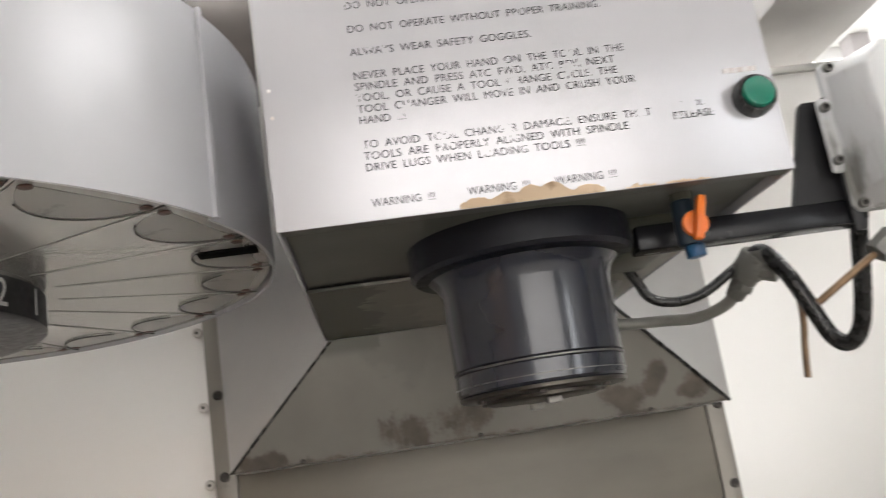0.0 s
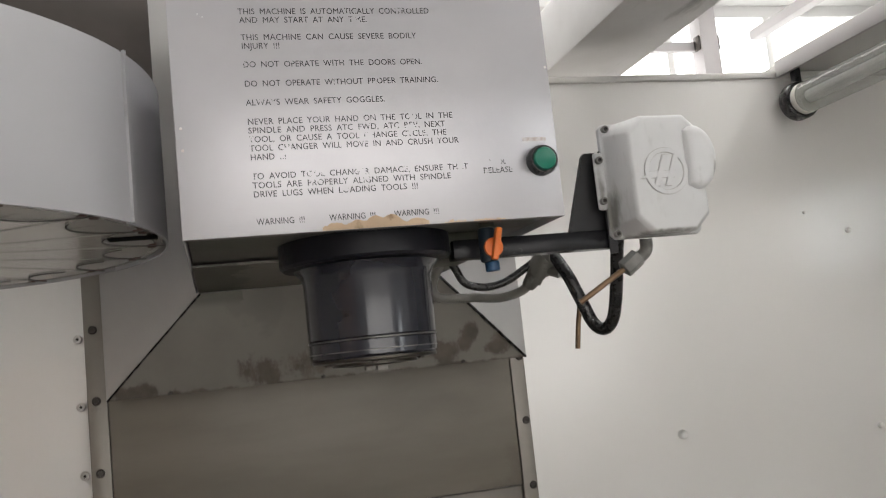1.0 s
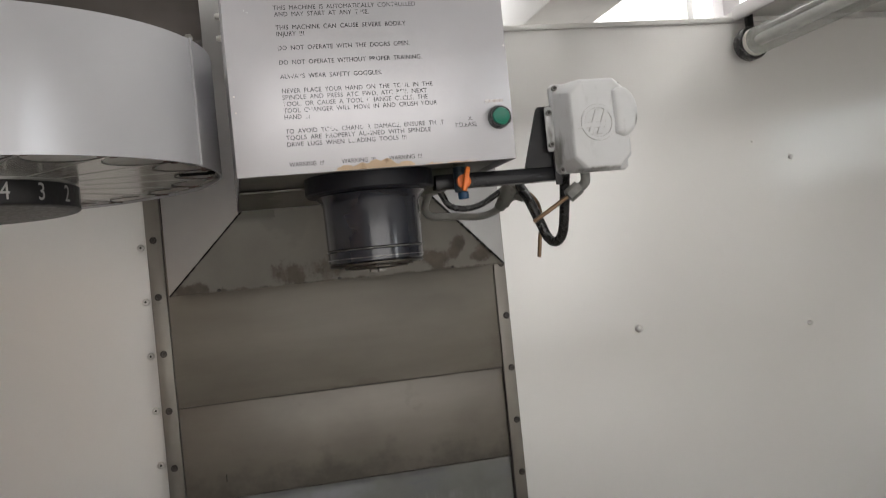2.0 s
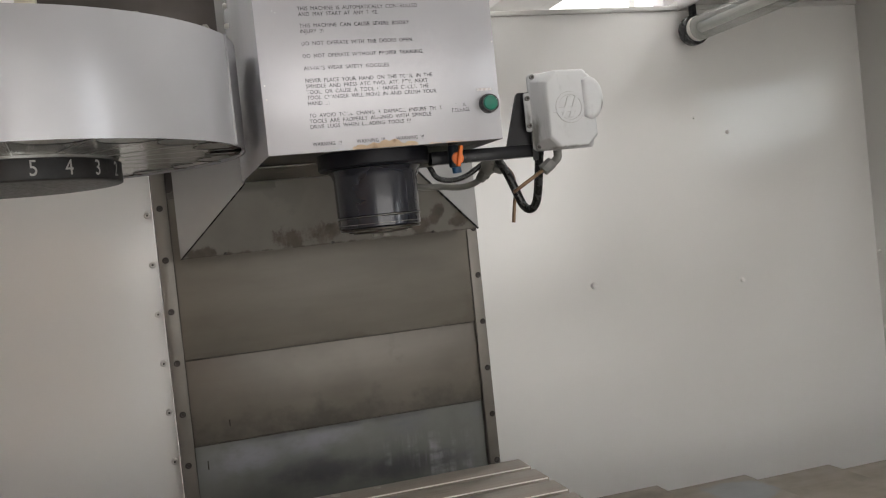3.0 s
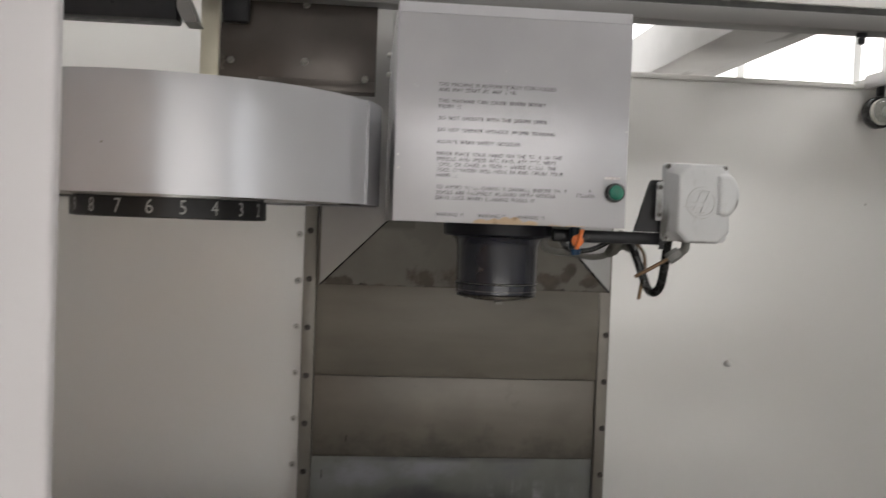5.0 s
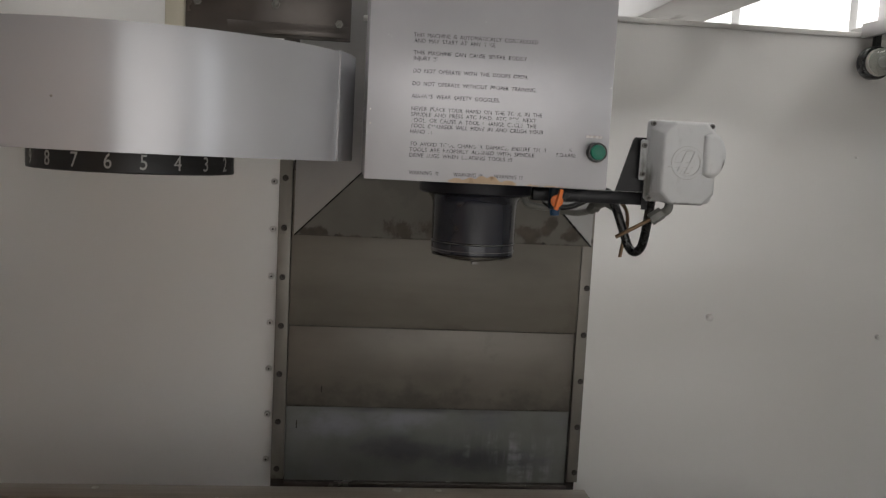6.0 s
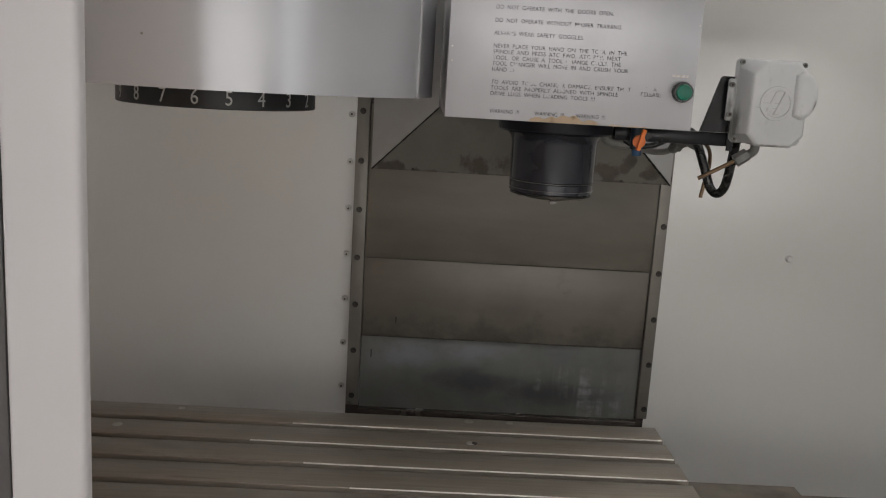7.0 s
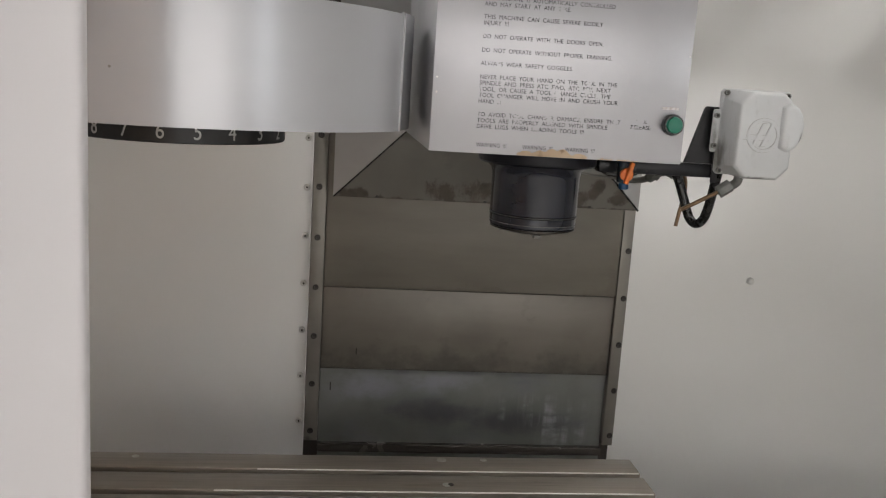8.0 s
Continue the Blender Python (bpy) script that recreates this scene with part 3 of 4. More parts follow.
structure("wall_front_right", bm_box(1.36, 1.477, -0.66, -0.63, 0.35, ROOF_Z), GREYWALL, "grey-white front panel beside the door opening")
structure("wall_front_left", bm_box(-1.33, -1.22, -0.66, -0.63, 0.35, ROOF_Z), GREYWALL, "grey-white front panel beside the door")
# header is out of view; its extra height blocks light from the front strip
structure("wall_front_header", bm_box(-1.33, 1.477, -0.66, -0.61, 1.70, 2.30), HEADERGREY, "grey painted header above the door opening")
structure("wall_front_sill", bm_box(-1.22, 1.36, -0.66, -0.63, 0.35, 0.70), GREYWALL, "grey-white front panel below the door opening")
structure("chip_pan", bm_box(-1.30, 1.447, -0.63, WALL_Y, 0.32, 0.35), WALL, "painted sheet-metal chip pan of the machine")
structure("machine_base", bm_box(-1.30, 1.447, -0.63, WALL_Y, 0.0, 0.318), GREYWALL, "painted base under the machine enclosure")
roof = structure("ceiling", bm_box(0.925, 1.447, -0.63, WALL_Y + 0.050, ROOF_Z + 0.0005, ROOF_Z + 0.014), GREYWALL, "painted roof panel of the machine")
# unseen panel, added to shade the left back wall from above
structure("ceiling_left", bm_box(-1.30, -0.95, -0.63, WALL_Y - 0.010, ROOF_Z + 0.004, ROOF_Z + 0.016), GREYWALL, "painted roof panel of the machine")
structure("trim_roof_lip", bm_box(0.915, 0.923, -0.63, WALL_Y - 0.010, ROOF_Z - 0.014, ROOF_Z + 0.018, 0.002), DOORPAINT, "white folded lip along the roof opening")

# screws in the walls
screw = bm_lathe([(0.0062, 0.0), (0.0062, 0.0025), (0.0048, 0.0045), (0.0026, 0.0046), (0.0022, 0.0030)], (0, 0), 14)
WALLSCREW = to_mesh("screw", screw, SCREWPAINT)
KNOB = to_mesh("screw", bm_lathe([(0.0070, 0.0), (0.0070, 0.0045), (0.0060, 0.0085), (0.0035, 0.0105), (0.0012, 0.0108)], (0, 0), 16), KNOBPAINT)
SOCKETHOLE = to_mesh("screw_socket", bm_cyl(0.0019, (0, 0, 0.0032), (0, 0, 0.0049), 8), BOLT)
def wall_screw(x, z, wall, size=1.0, socket=True):
    o = share("screw", WALLSCREW, (x, WALL_Y, z), wall, (radians(90), 0, 0))
    o.scale = (size, size, size * 1.5)
    if socket:
        share("screw_socket", SOCKETHOLE, (0, 0, 0), o)
    return o


for i in range(8):
    wall_screw(-0.3495, 1.524 - 0.1008 * i, wall_left_back, 1.1)
    wall_screw(0.3430, 1.424 - 0.1008 * i, wall_right_back, 0.5, False)
for z in (1.157, 0.960, 0.762):
    share("screw", KNOB, (1.447, WALL_Y - 0.012, z), wall_right, (0, radians(-90), 0)).scale = (0.6, 0.6, 0.6)
for x, z, size in ((0.626, 1.163, 1.15), (1.032, 1.130, 0.8), (1.028, 1.498, 0.75), (0.938, 1.538, 0.4)):
    share("screw", KNOB, (x, WALL_Y, z), wall_right_back, (radians(90), 0, 0)).scale = (size, size, size)

# roof beam and door header
structure("roof_beam", bm_box(0.505, 0.68, 0.312, 1.2, 1.862, 1.985, 0.006), OILYPAINT, "white painted steel beam across the open roof")
cross = thing("roof_crossbeam", (0, 0.27, 1.83), "white and grey roof crossbeam with a dark groove", "beam")
part("rail", bm_box(-1.30, 1.42, 0.262, 0.310, 1.874, 1.918, 0.003), RAILWHITE, cross, "white painted rail")
part("groove", bm_box(-1.30, 1.42, 0.266, 0.308, 1.8605, 1.8735), LINE, cross, "dark recessed groove")
part("flange", bm_box(-1.30, 1.42, 0.258, 0.306, 1.831, 1.860, 0.002), BEAMGREY, cross, "grey folded flange")
part("clip", bm_box(0.046, 0.064, 0.2635, 0.2655, 1.8610, 1.8730), GREYWALL, cross, "grey clip across the groove")
stub = part("stub", bm_lathe([(0.0035, 1.810), (0.0065, 1.812), (0.0065, 1.821), (0.0050, 1.8225), (0.0095, 1.8240), (0.0095, 1.8305)], (0.677, 0.275), 16), BLACK, cross, "small black knob")
under(cross, cross.location)

# ---- the sliding door, open ----
door = thing("sliding_door", (-0.84, -0.60, 0.75), "white sliding door, slid open, with a scratched window", "door")
part("stile", bm_box(-0.4885, -0.434, -0.617, -0.600, 0.76, 1.79, 0.004, 3), DOORPAINT, door, "white painted door stile")
part("gasket", bm_box(-0.5050, -0.4892, -0.615, -0.597, 0.81, 1.77, 0.003), SEAL, door, "dark rubber window gasket")
pane = part("window_pane", bm_box(-1.16, -0.5055, -0.609, -0.603, 0.83, 1.75), FILM, door, "scratched milky polycarbonate window pane")
part("bottom_rail", bm_box(-1.21, -0.4892, -0.616, -0.599, 0.76, 0.808, 0.003), DOORPAINT, door, "white painted bottom rail")
part("top_rail", bm_box(-1.21, -0.4892, -0.616, -0.599, 1.772, 1.79, 0.003), DOORPAINT, door, "white painted top rail")
part("stile", bm_box(-1.21, -1.162, -0.6165, -0.5985, 0.81, 1.77, 0.003), DOORPAINT, door, "white painted door stile")
under(door, door.location)

# ---- column way cover ----
way = thing("column_way_cover", (0.0, 0.66, 0.80), "telescopic brown steel way cover, stained dark at the bottom", "way cover")
part("panel", bm_box(-0.3075, 0.3120, 0.642, 0.646, 1.124, 1.45, 0.001), COVER, way, "brown-grey steel cover panel")
part("panel", bm_box(-0.3075, 0.3120, 0.6485, 0.6525, 0.948, 1.16, 0.001), COVERMID, way, "brown-grey steel cover panel with dark stains")
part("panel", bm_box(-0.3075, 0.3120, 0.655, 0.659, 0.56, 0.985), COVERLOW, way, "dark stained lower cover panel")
# dark strips drawn in for the gap lines where the panels overlap
for z, y in ((1.1222, 0.6430), (0.9462, 0.6495)):
    part("wiper", bm_box(-0.3075, 0.3120, y, y + 0.006, z - 0.0004, z + 0.0008), GAPLINE, way, "thin dark strip drawn as the gap below the panel")
part("sill", bm_box(-0.3075, 0.3120, 0.636, 0.6545, 0.765, 0.782, 0.002), DARKSTEEL, way, "brown steel sill")
for x, z, h in ((-0.234, 0.985, 0.014), (-0.285, 0.905, 0.018)):
    part("slot", bm_box(x - 0.0012, x + 0.0012, 0.6478 if z > 0.95 else 0.6542, 0.649 if z > 0.95 else 0.6556, z - h / 2, z + h / 2), BOLT, way, "narrow dark slot")
part("backing", bm_box(-0.338, 0.3385, 0.673, 0.679, 0.36, 1.9), DARKSTEEL, way, "dark backing plate")
for x0, x1, y0 in ((-0.336, -0.3085, 0.640), (0.3130, 0.3370, 0.640)):
    part("edge_strip", bm_box(x0, x1, y0, 0.672, 0.788, 1.62, 0.0015), STRIP, way, "steel edge strip with dark screws")
HOLE = to_mesh("screw", bm_lathe([(0.0064, 0.0), (0.0064, 0.0008), (0.0052, 0.0022), (0.0034, 0.0022), (0.0030, 0.0006)], (0, 0), 14), BOLT)
for i in range(7):
    share("screw", HOLE, (-0.3235, 0.640, 1.4330 - 0.1038 * i), way, (radians(90), 0, 0))
    if i:
        share("screw", HOLE, (0.3290, 0.640, 1.4315 - 0.1034 * i), way, (radians(90), 0, 0))
under(way, way.location)
structure("column", bm_box(-0.30, 0.30, 0.70, 1.05, 0.0, 1.95), DARKSTEEL, "machine column behind the way cover")

# ---- carriage housing behind the head ----
carriage = thing("carriage_housing", (0, 0.50, 1.33), "grey sheet-metal housing flaring from the head to the column", "machine housing")


def sheet(corners, thick=0.0025):
    """A flat sheet with the given corners, in order, thickened backwards."""
    bm = bmesh.new()
    vs = [bm.verts.new(c) for c in corners]
    f = bm.faces.new(vs)
    f.normal_update()
    n = f.normal.copy()
    if n.y > 0:
        n = -n
    back = [bm.verts.new(Vector(c) - n * thick) for c in corners]
    bm.faces.new(back[::-1])
    for i in range(len(vs)):
        j = (i + 1) % len(vs)
        bm.faces.new((vs[i], vs[j], back[j], back[i]))
    bmesh.ops.recalc_face_normals(bm, faces=bm.faces)
    return bm


part("apron", sheet([(-0.1635, 0.4805, 1.4600), (0.1635, 0.4805, 1.4600), (0.2950, 0.510, 1.3285), (-0.2930, 0.510, 1.3285)]), HOPPER, carriage, "oil-stained apron plate")
part("side_plate", sheet([(-0.1665, 0.4805, 1.4600), (-0.2950, 0.510, 1.3285), (-0.2950, 0.510, 1.95), (-0.1665, 0.4805, 1.95)]), PANEL, carriage, "grey flared side plate")
part("side_plate", sheet([(0.1665, 0.4805, 1.4600), (0.2960, 0.510, 1.3285), (0.2960, 0.510, 1.95), (0.1665, 0.4805, 1.95)]), PANEL, carriage, "grey flared side plate")
part("skirt", bm_box(-0.294, 0.295, 0.5130, 0.6395, 1.3285, 1.95), PANEL, carriage, "grey housing body")
for a, b in (((-0.1655, 0.4785, 1.4585), (-0.2940, 0.5080, 1.3285)), ((0.1655, 0.4785, 1.4585), (0.2945, 0.5080, 1.3285))):
    part("seam", bm_hose([a, b], 0.0014 if a[0] < 0 else 0.0021, 6, 1), RUBBER, carriage, "dark open seam")
for x in (-0.213, -0.007, 0.198):
    o = share("screw", HOLE, (x, 0.5090, 1.3312), carriage, (radians(90), 0, 0))
    o.scale = (0.5, 0.42, 0.6)
under(carriage, carriage.location)

# ---- spindle head ----
head = thing("spindle_housing", (0, 0.24, 1.46), "white painted spindle cover with black warning print and peeled edge", "machine head")
HX = 0.1705
part("front_panel", bm_box(-HX, HX, 0.0, 0.002, 1.46, 1.758, 0.0007), HEADPAINT, head, "white painted front panel with worn print")
part("bent_edge", sheet([(-HX, 0.0, 1.7585), (HX, 0.0, 1.7585), (HX, 0.012, 1.7760), (-HX, 0.012, 1.7760)], 0.002), HEADPAINT, head, "bent top edge")
part("top_panel", bm_box(-HX, HX, 0.0125, 0.480, 1.7745, 1.7765, 0.0006), HEADPAINT, head)
for s_ in (-1, 1):
    part("side_panel", bm_box(min(s_ * HX, s_ * (HX - 0.002)), max(s_ * HX, s_ * (HX - 0.002)), 0.0025, 0.480, 1.46, 1.7740, 0.0006), HEADPAINT, head)
part("bottom_plate", bm_box(-0.168, 0.168, 0.20, 0.4795, 1.4605, 1.4630), REARPLATE_LIFTED, head, "stained rear bottom plate")
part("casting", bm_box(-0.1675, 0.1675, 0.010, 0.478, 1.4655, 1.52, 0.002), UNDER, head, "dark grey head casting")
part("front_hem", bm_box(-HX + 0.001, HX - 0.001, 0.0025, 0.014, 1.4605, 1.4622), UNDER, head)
part("boss", bm_box(0.07, 0.125, 0.10, 0.20, 1.440, 1.4715, 0.012, 3), BOSSGREEN, head, "cast boss beside the spindle")

for z in (1.733, 1.769):
    share("screw", WALLSCREW, (-HX, 0.40, z), head, (0, radians(-90), 0)).scale = (0.8, 0.8, 1.6)

# print on the front panel
LINES = (
    ("THIS MACHINE IS AUTOMATICALLY CONTROLLED", 1.6580), ("AND MAY START AT ANY TIME.", 1.6502),
    ("THIS MACHINE CAN CAUSE SEVERE BODILY", 1.6345), ("INJURY !!!", 1.6267),
    ("DO NOT OPERATE WITH THE DOORS OPEN.", 1.6100), ("DO NOT OPERATE WITHOUT PROPER TRAINING.", 1.5928),
    ("ALWAYS WEAR SAFETY GOGGLES.", 1.5760),
    ("NEVER PLACE YOUR HAND ON THE TOOL IN THE", 1.5590), ("SPINDLE AND PRESS ATC FWD, ATC REV, NEXT", 1.5512),
    ("TOOL, OR CAUSE A TOOL CHANGE CYCLE. THE", 1.5434), ("TOOL CHANGER WILL MOVE IN AND CRUSH YOUR", 1.5356), ("HAND !!!", 1.5278),
    ("TO AVOID TOOL CHANGER DAMAGE, ENSURE THAT", 1.5110), ("TOOLS ARE PROPERLY ALIGNED WITH SPINDLE", 1.5032), ("DRIVE LUGS WHEN LOADING TOOLS !!!", 1.4954),
)
CAP = 0.0053


def print_line(words, x, z, cap=CAP, wide=1.0):
    me = text_mesh("print", words, cap / 0.69, INK, 1.03, 1.9)
    ob = new("print", me)
    ob.parent = head
    ob.matrix_basis = Matrix.LocRotScale((x, -0.0004, z - cap / 2), Euler((radians(90), 0, 0)), (wide, 1, 1))
    return ob


first = print_line(LINES[0][0], -0.1110, LINES[0][1])
WIDE = 0.1715 / max(v.co.x for v in first.data.vertices)
first.scale.x = WIDE
STRETCH = (1.0, 1.013, 1.04, 1.01, 1.015, 1.01, 1.04, 1.027, 1.052, 1.03, 1.024, 1.0, 1.045, 1.07, 1.04)
for (words, z), k in zip(LINES[1:], STRETCH[1:]):
    print_line(words, -0.1102, z, CAP, WIDE * k)
for x in (-0.1092, -0.0475, 0.0098):
    print_line("WARNING !!!", x, 1.4715, CAP, WIDE * 0.92)
print_line("TOOL", 0.1030, 1.5135, 0.0042, WIDE)
print_line("RELEASE", 0.0960, 1.5060, CAP, WIDE * 1.05)


def peel(x0, x1, z0, height, seed, name, material, proud):
    """A ragged patch whose top edge is torn."""
    top, n = [], 46
    for i in range(n + 1):
        u = i / n
        h = height * (0.35 + 0.65 * math.sin(math.pi * u) ** 0.6) * (0.72 + 0.75 * noise.noise(Vector((u * 7, seed, 0)))) + 0.0012 * noise.noise(Vector((u * 31, seed, 5)))
        top.append((x0 + (x1 - x0) * u, z0 + max(h, 0.0006)))
    return part(name, bm_prism([(x0, z0), *top, (x1, z0)][::-1], proud, 0.0), material, head)


peel(-0.054, 0.041, 1.4603, 0.0115, 3.1, "bare_patch", PEEL, -0.0005)
peel(0.055, 0.075, 1.4603, 0.0022, 8.4, "bare_patch", PEEL, -0.0005)
peel(0.082, 0.112, 1.4603, 0.0018, 5.7, "bare_patch", PEEL, -0.0005)
RUBBED = surface("rubbed_print", (0.48, 0.42, 0.40), (0.62, 0.60, 0.59), (0.5, 0.7), scale=220, low=0.45, high=0.55)
part("rubbed_print", bm_box(0.137, 0.160, -0.0004, 0.0, 1.5315, 1.5350), RUBBED, head, "illegible rubbed print")
for x, z in ((-0.1655, 1.555), (-0.1650, 1.536), (0.168, 1.602)):
    part("chip", bm_cyl(0.0013, (x, -0.0005, z), (x, 0.0, z), 7), RUBBED, head)

# push button
button = thing("push_button", (0.1525, 0.0, 1.512), "green round push button in a black bezel on the head cover", "button")
ring = bm_lathe([(0.0142, 0.0), (0.0142, 0.0075), (0.0128, 0.0105), (0.0113, 0.0105), (0.0108, 0.0085)], (0, 0), 40)
for name, bm, m in (("bezel", ring, RUBBER), ("cap", bm_lathe([(0.0106, 0.004), (0.0106, 0.0125), (0.0098, 0.0135), (0.0085, 0.0130)], (0, 0), 40), GREEN)):
    part(name, bm, m, button, "green plastic cap" if name == "cap" else "black bezel").rotation_euler = (radians(90), 0, 0)

# spindle
SX, SY = 0.002, 0.125
spindle = thing("spindle", (SX, SY, 1.342), "glossy black spindle cartridge with steel nose rings under the head", "spindle")
part("flange", bm_lathe([(0.066, 1.440), (0.083, 1.441), (0.086, 1.444), (0.086, 1.468), (0.083, 1.4655)], (SX, SY), 72), FLANGE, spindle)
part("housing", bm_lathe([(0.0610, 1.3495), (0.0635, 1.3520), (0.0635, 1.3655), (0.0622, 1.3665), (0.0622, 1.3682), (0.0638, 1.3695), (0.0645, 1.425), (0.067, 1.4335), (0.073, 1.4395)], (SX, SY), 72), SPINDLE, spindle, "glossy black enamelled housing")
part("nose_ring", bm_lathe([(0.0500, 1.3455), (0.0600, 1.3460), (0.0620, 1.3470), (0.0620, 1.3494)], (SX, SY), 64), NOSE, spindle, "worn steel nose ring")
part("nose", bm_lathe([(0.022, 1.3410), (0.0405, 1.3415), (0.0425, 1.3425), (0.0425, 1.3450)], (SX, SY), 48), NOSE, spindle, "steel spindle nose")
part("trim_line", bm_lathe([(0.0625, 1.3555), (0.0639, 1.3558), (0.0639, 1.3563), (0.0625, 1.3566)], (SX, SY), 64), PLATEBOLT, spindle, "thin bright ring")
part("trim_line", bm_lathe([(0.0630, 1.3666), (0.0641, 1.3670), (0.0641, 1.3676), (0.0630, 1.3680)], (SX, SY), 64), PLATEBOLT, spindle, "thin bright ring")
for s in (-1, 1):
    part("drive_key", bm_box(SX - 0.005, SX + 0.005, SY + s * 0.036 - 0.005, SY + s * 0.036 + 0.005, 1.3360, 1.3409, 0.001), PLATEBOLT, spindle, "worn steel drive key")
for i in range(6):
    a = radians(20 + 60 * i)
    part("nose_screw", bm_cyl(0.0032, (SX + 0.052 * math.cos(a), SY + 0.052 * math.sin(a), 1.3435), (SX + 0.052 * math.cos(a), SY + 0.052 * math.sin(a), 1.3458), 10), BOLT, spindle)
under(spindle, spindle.location)
under(head, head.location)

# ---- tool changer ----
DC, DR = (-0.503, 0.149), 0.317
RC = (-0.509, 0.131)
drum = thing("tool_changer", (*DC, 1.449), "brushed metal carousel tool changer with a black numbered ring", "tool changer")


def arc_sheet(r, a0, a1, z0, z1, thick, seg):
    """A curved sheet from angle a0 to a1, in degrees from -y towards +x."""
    bm = bmesh.new()
    cols = []
    for i in range(seg + 1):
        a = radians(a0 + (a1 - a0) * i / seg)
        d = Vector((math.sin(a), -math.cos(a), 0))
        cols.append([bm.verts.new(d * rr + Vector((0, 0, z))) for rr, z in ((r, z0), (r, z1), (r - thick, z1), (r - thick, z0))])
    for p, q in zip(cols, cols[1:]):
        for k in range(4):
            j = (k + 1) % 4
            bm.faces.new((p[k], q[k], q[j], p[j]))
    bm.faces.new(cols[0][::-1])
    bm.faces.new(cols[-1])
    bmesh.ops.recalc_face_normals(bm, faces=bm.faces)
    return bm


SEAM = 66.7
for name, band, label in (
    ("cover", arc_sheet(DR + 0.002, -150, SEAM, 1.4815, 1.631, 0.0025, 90), "brushed aluminium cover band"),
    ("rear_cover", arc_sheet(DR - 0.002, SEAM + 0.25, 128, 1.4815, 1.634, 0.0025, 40), "brushed aluminium rear band"),
    ("seam_lip", arc_sheet(DR + 0.005, SEAM - 0.45, SEAM + 0.2, 1.4815, 1.632, 0.0028, 2), "folded seam"),
    ("seam_gap", arc_sheet(DR - 0.0005, SEAM + 0.22, SEAM + 0.75, 1.4835, 1.631, 0.0012, 2), "dark gap beside the seam"),
    ("rear_rim", arc_sheet(DR - 0.004, 128.3, 209.7, 1.4815, 1.50, 0.0025, 40), "thin rear rim"),
):
    part(name, band, LINE if name == "seam_gap" else BRUSHED, drum, label).location = (*DC, 0)
a = radians(-4.8)
part("dent", bm_cyl(0.0021, (DC[0] + (DR + 0.0015) * math.sin(a), DC[1] - (DR + 0.0015) * math.cos(a), 1.542), (DC[0] + (DR + 0.0024) * math.sin(a), DC[1] - (DR + 0.0024) * math.cos(a), 1.542), 9, r2=0.0012), PLATEBOLT, drum, "small dark dent")
part("top_plate", bm_lathe([(DR - 0.006, 1.627), (DR - 0.006, 1.629)], DC, 96), DISC, drum)
part("disc", bm_lathe([(DR - 0.0075, 1.4850), (DR - 0.0065, 1.4860), (DR - 0.0065, 1.4920)], DC, 96), DISC, drum, "grey metal carousel disc")
part("hub", bm_lathe([(0.139, 1.4800), (0.141, 1.4810), (0.141, 1.4846)], RC, 72), DISC, drum)
part("number_ring", bm_lathe([(0.135, 1.4510), (0.1435, 1.4518), (0.1450, 1.4530), (0.1450, 1.4798)], RC, 96), RINGBLACK, drum, "black ring with white pocket numbers")


def pocket_arc():
    """The curved lip of a tool pocket, on the disc's underside, pointing to -y."""
    bm = bmesh.new()
    pts = [(0.044 * math.sin(radians(a)), -0.286 + 0.052 * math.cos(radians(a)) - 0.022, 1.4838) for a in range(-42, 91, 11)]
    b2 = bm_hose(pts, 0.0006, 6, 2)
    bm.free()
    return b2


def pocket_plate():
    """The shallow dull seat inside a pocket's lip."""
    bm = bmesh.new()
    rim = [(0.043 * math.sin(radians(a)), -0.308 + 0.051 * math.cos(radians(a))) for a in range(-80, 81, 10)]
    low, top = [[bm.verts.new((x, y, z)) for x, y in rim] for z in (1.48470, 1.4849)]
    bm.faces.new(low)
    bm.faces.new(top[::-1])
    for i in range(len(rim)):
        j = (i + 1) % len(rim)
        bm.faces.new((low[i], top[i], top[j], low[j]))
    bmesh.ops.recalc_face_normals(bm, faces=bm.faces)
    return bm


SEAT = to_mesh("pocket_seat", pocket_plate(), POCKET)
ARC = to_mesh("pocket_lip", pocket_arc(), LINE)
FAINT = surface("faint_groove", (0.24, 0.24, 0.23), (0.32, 0.32, 0.30), (0.6, 0.8), scale=30)
LINEMESH = to_mesh("radial_groove", bm_box(-0.00035, 0.00035, -0.308, -0.143, 1.4844, 1.4849), FAINT)
PIN = to_mesh("pocket_screw", bm_cyl(0.0044, (0, 0, 1.4836), (0, 0, 1.4849), 12, bevel=0.0006), BROWNBOLT)
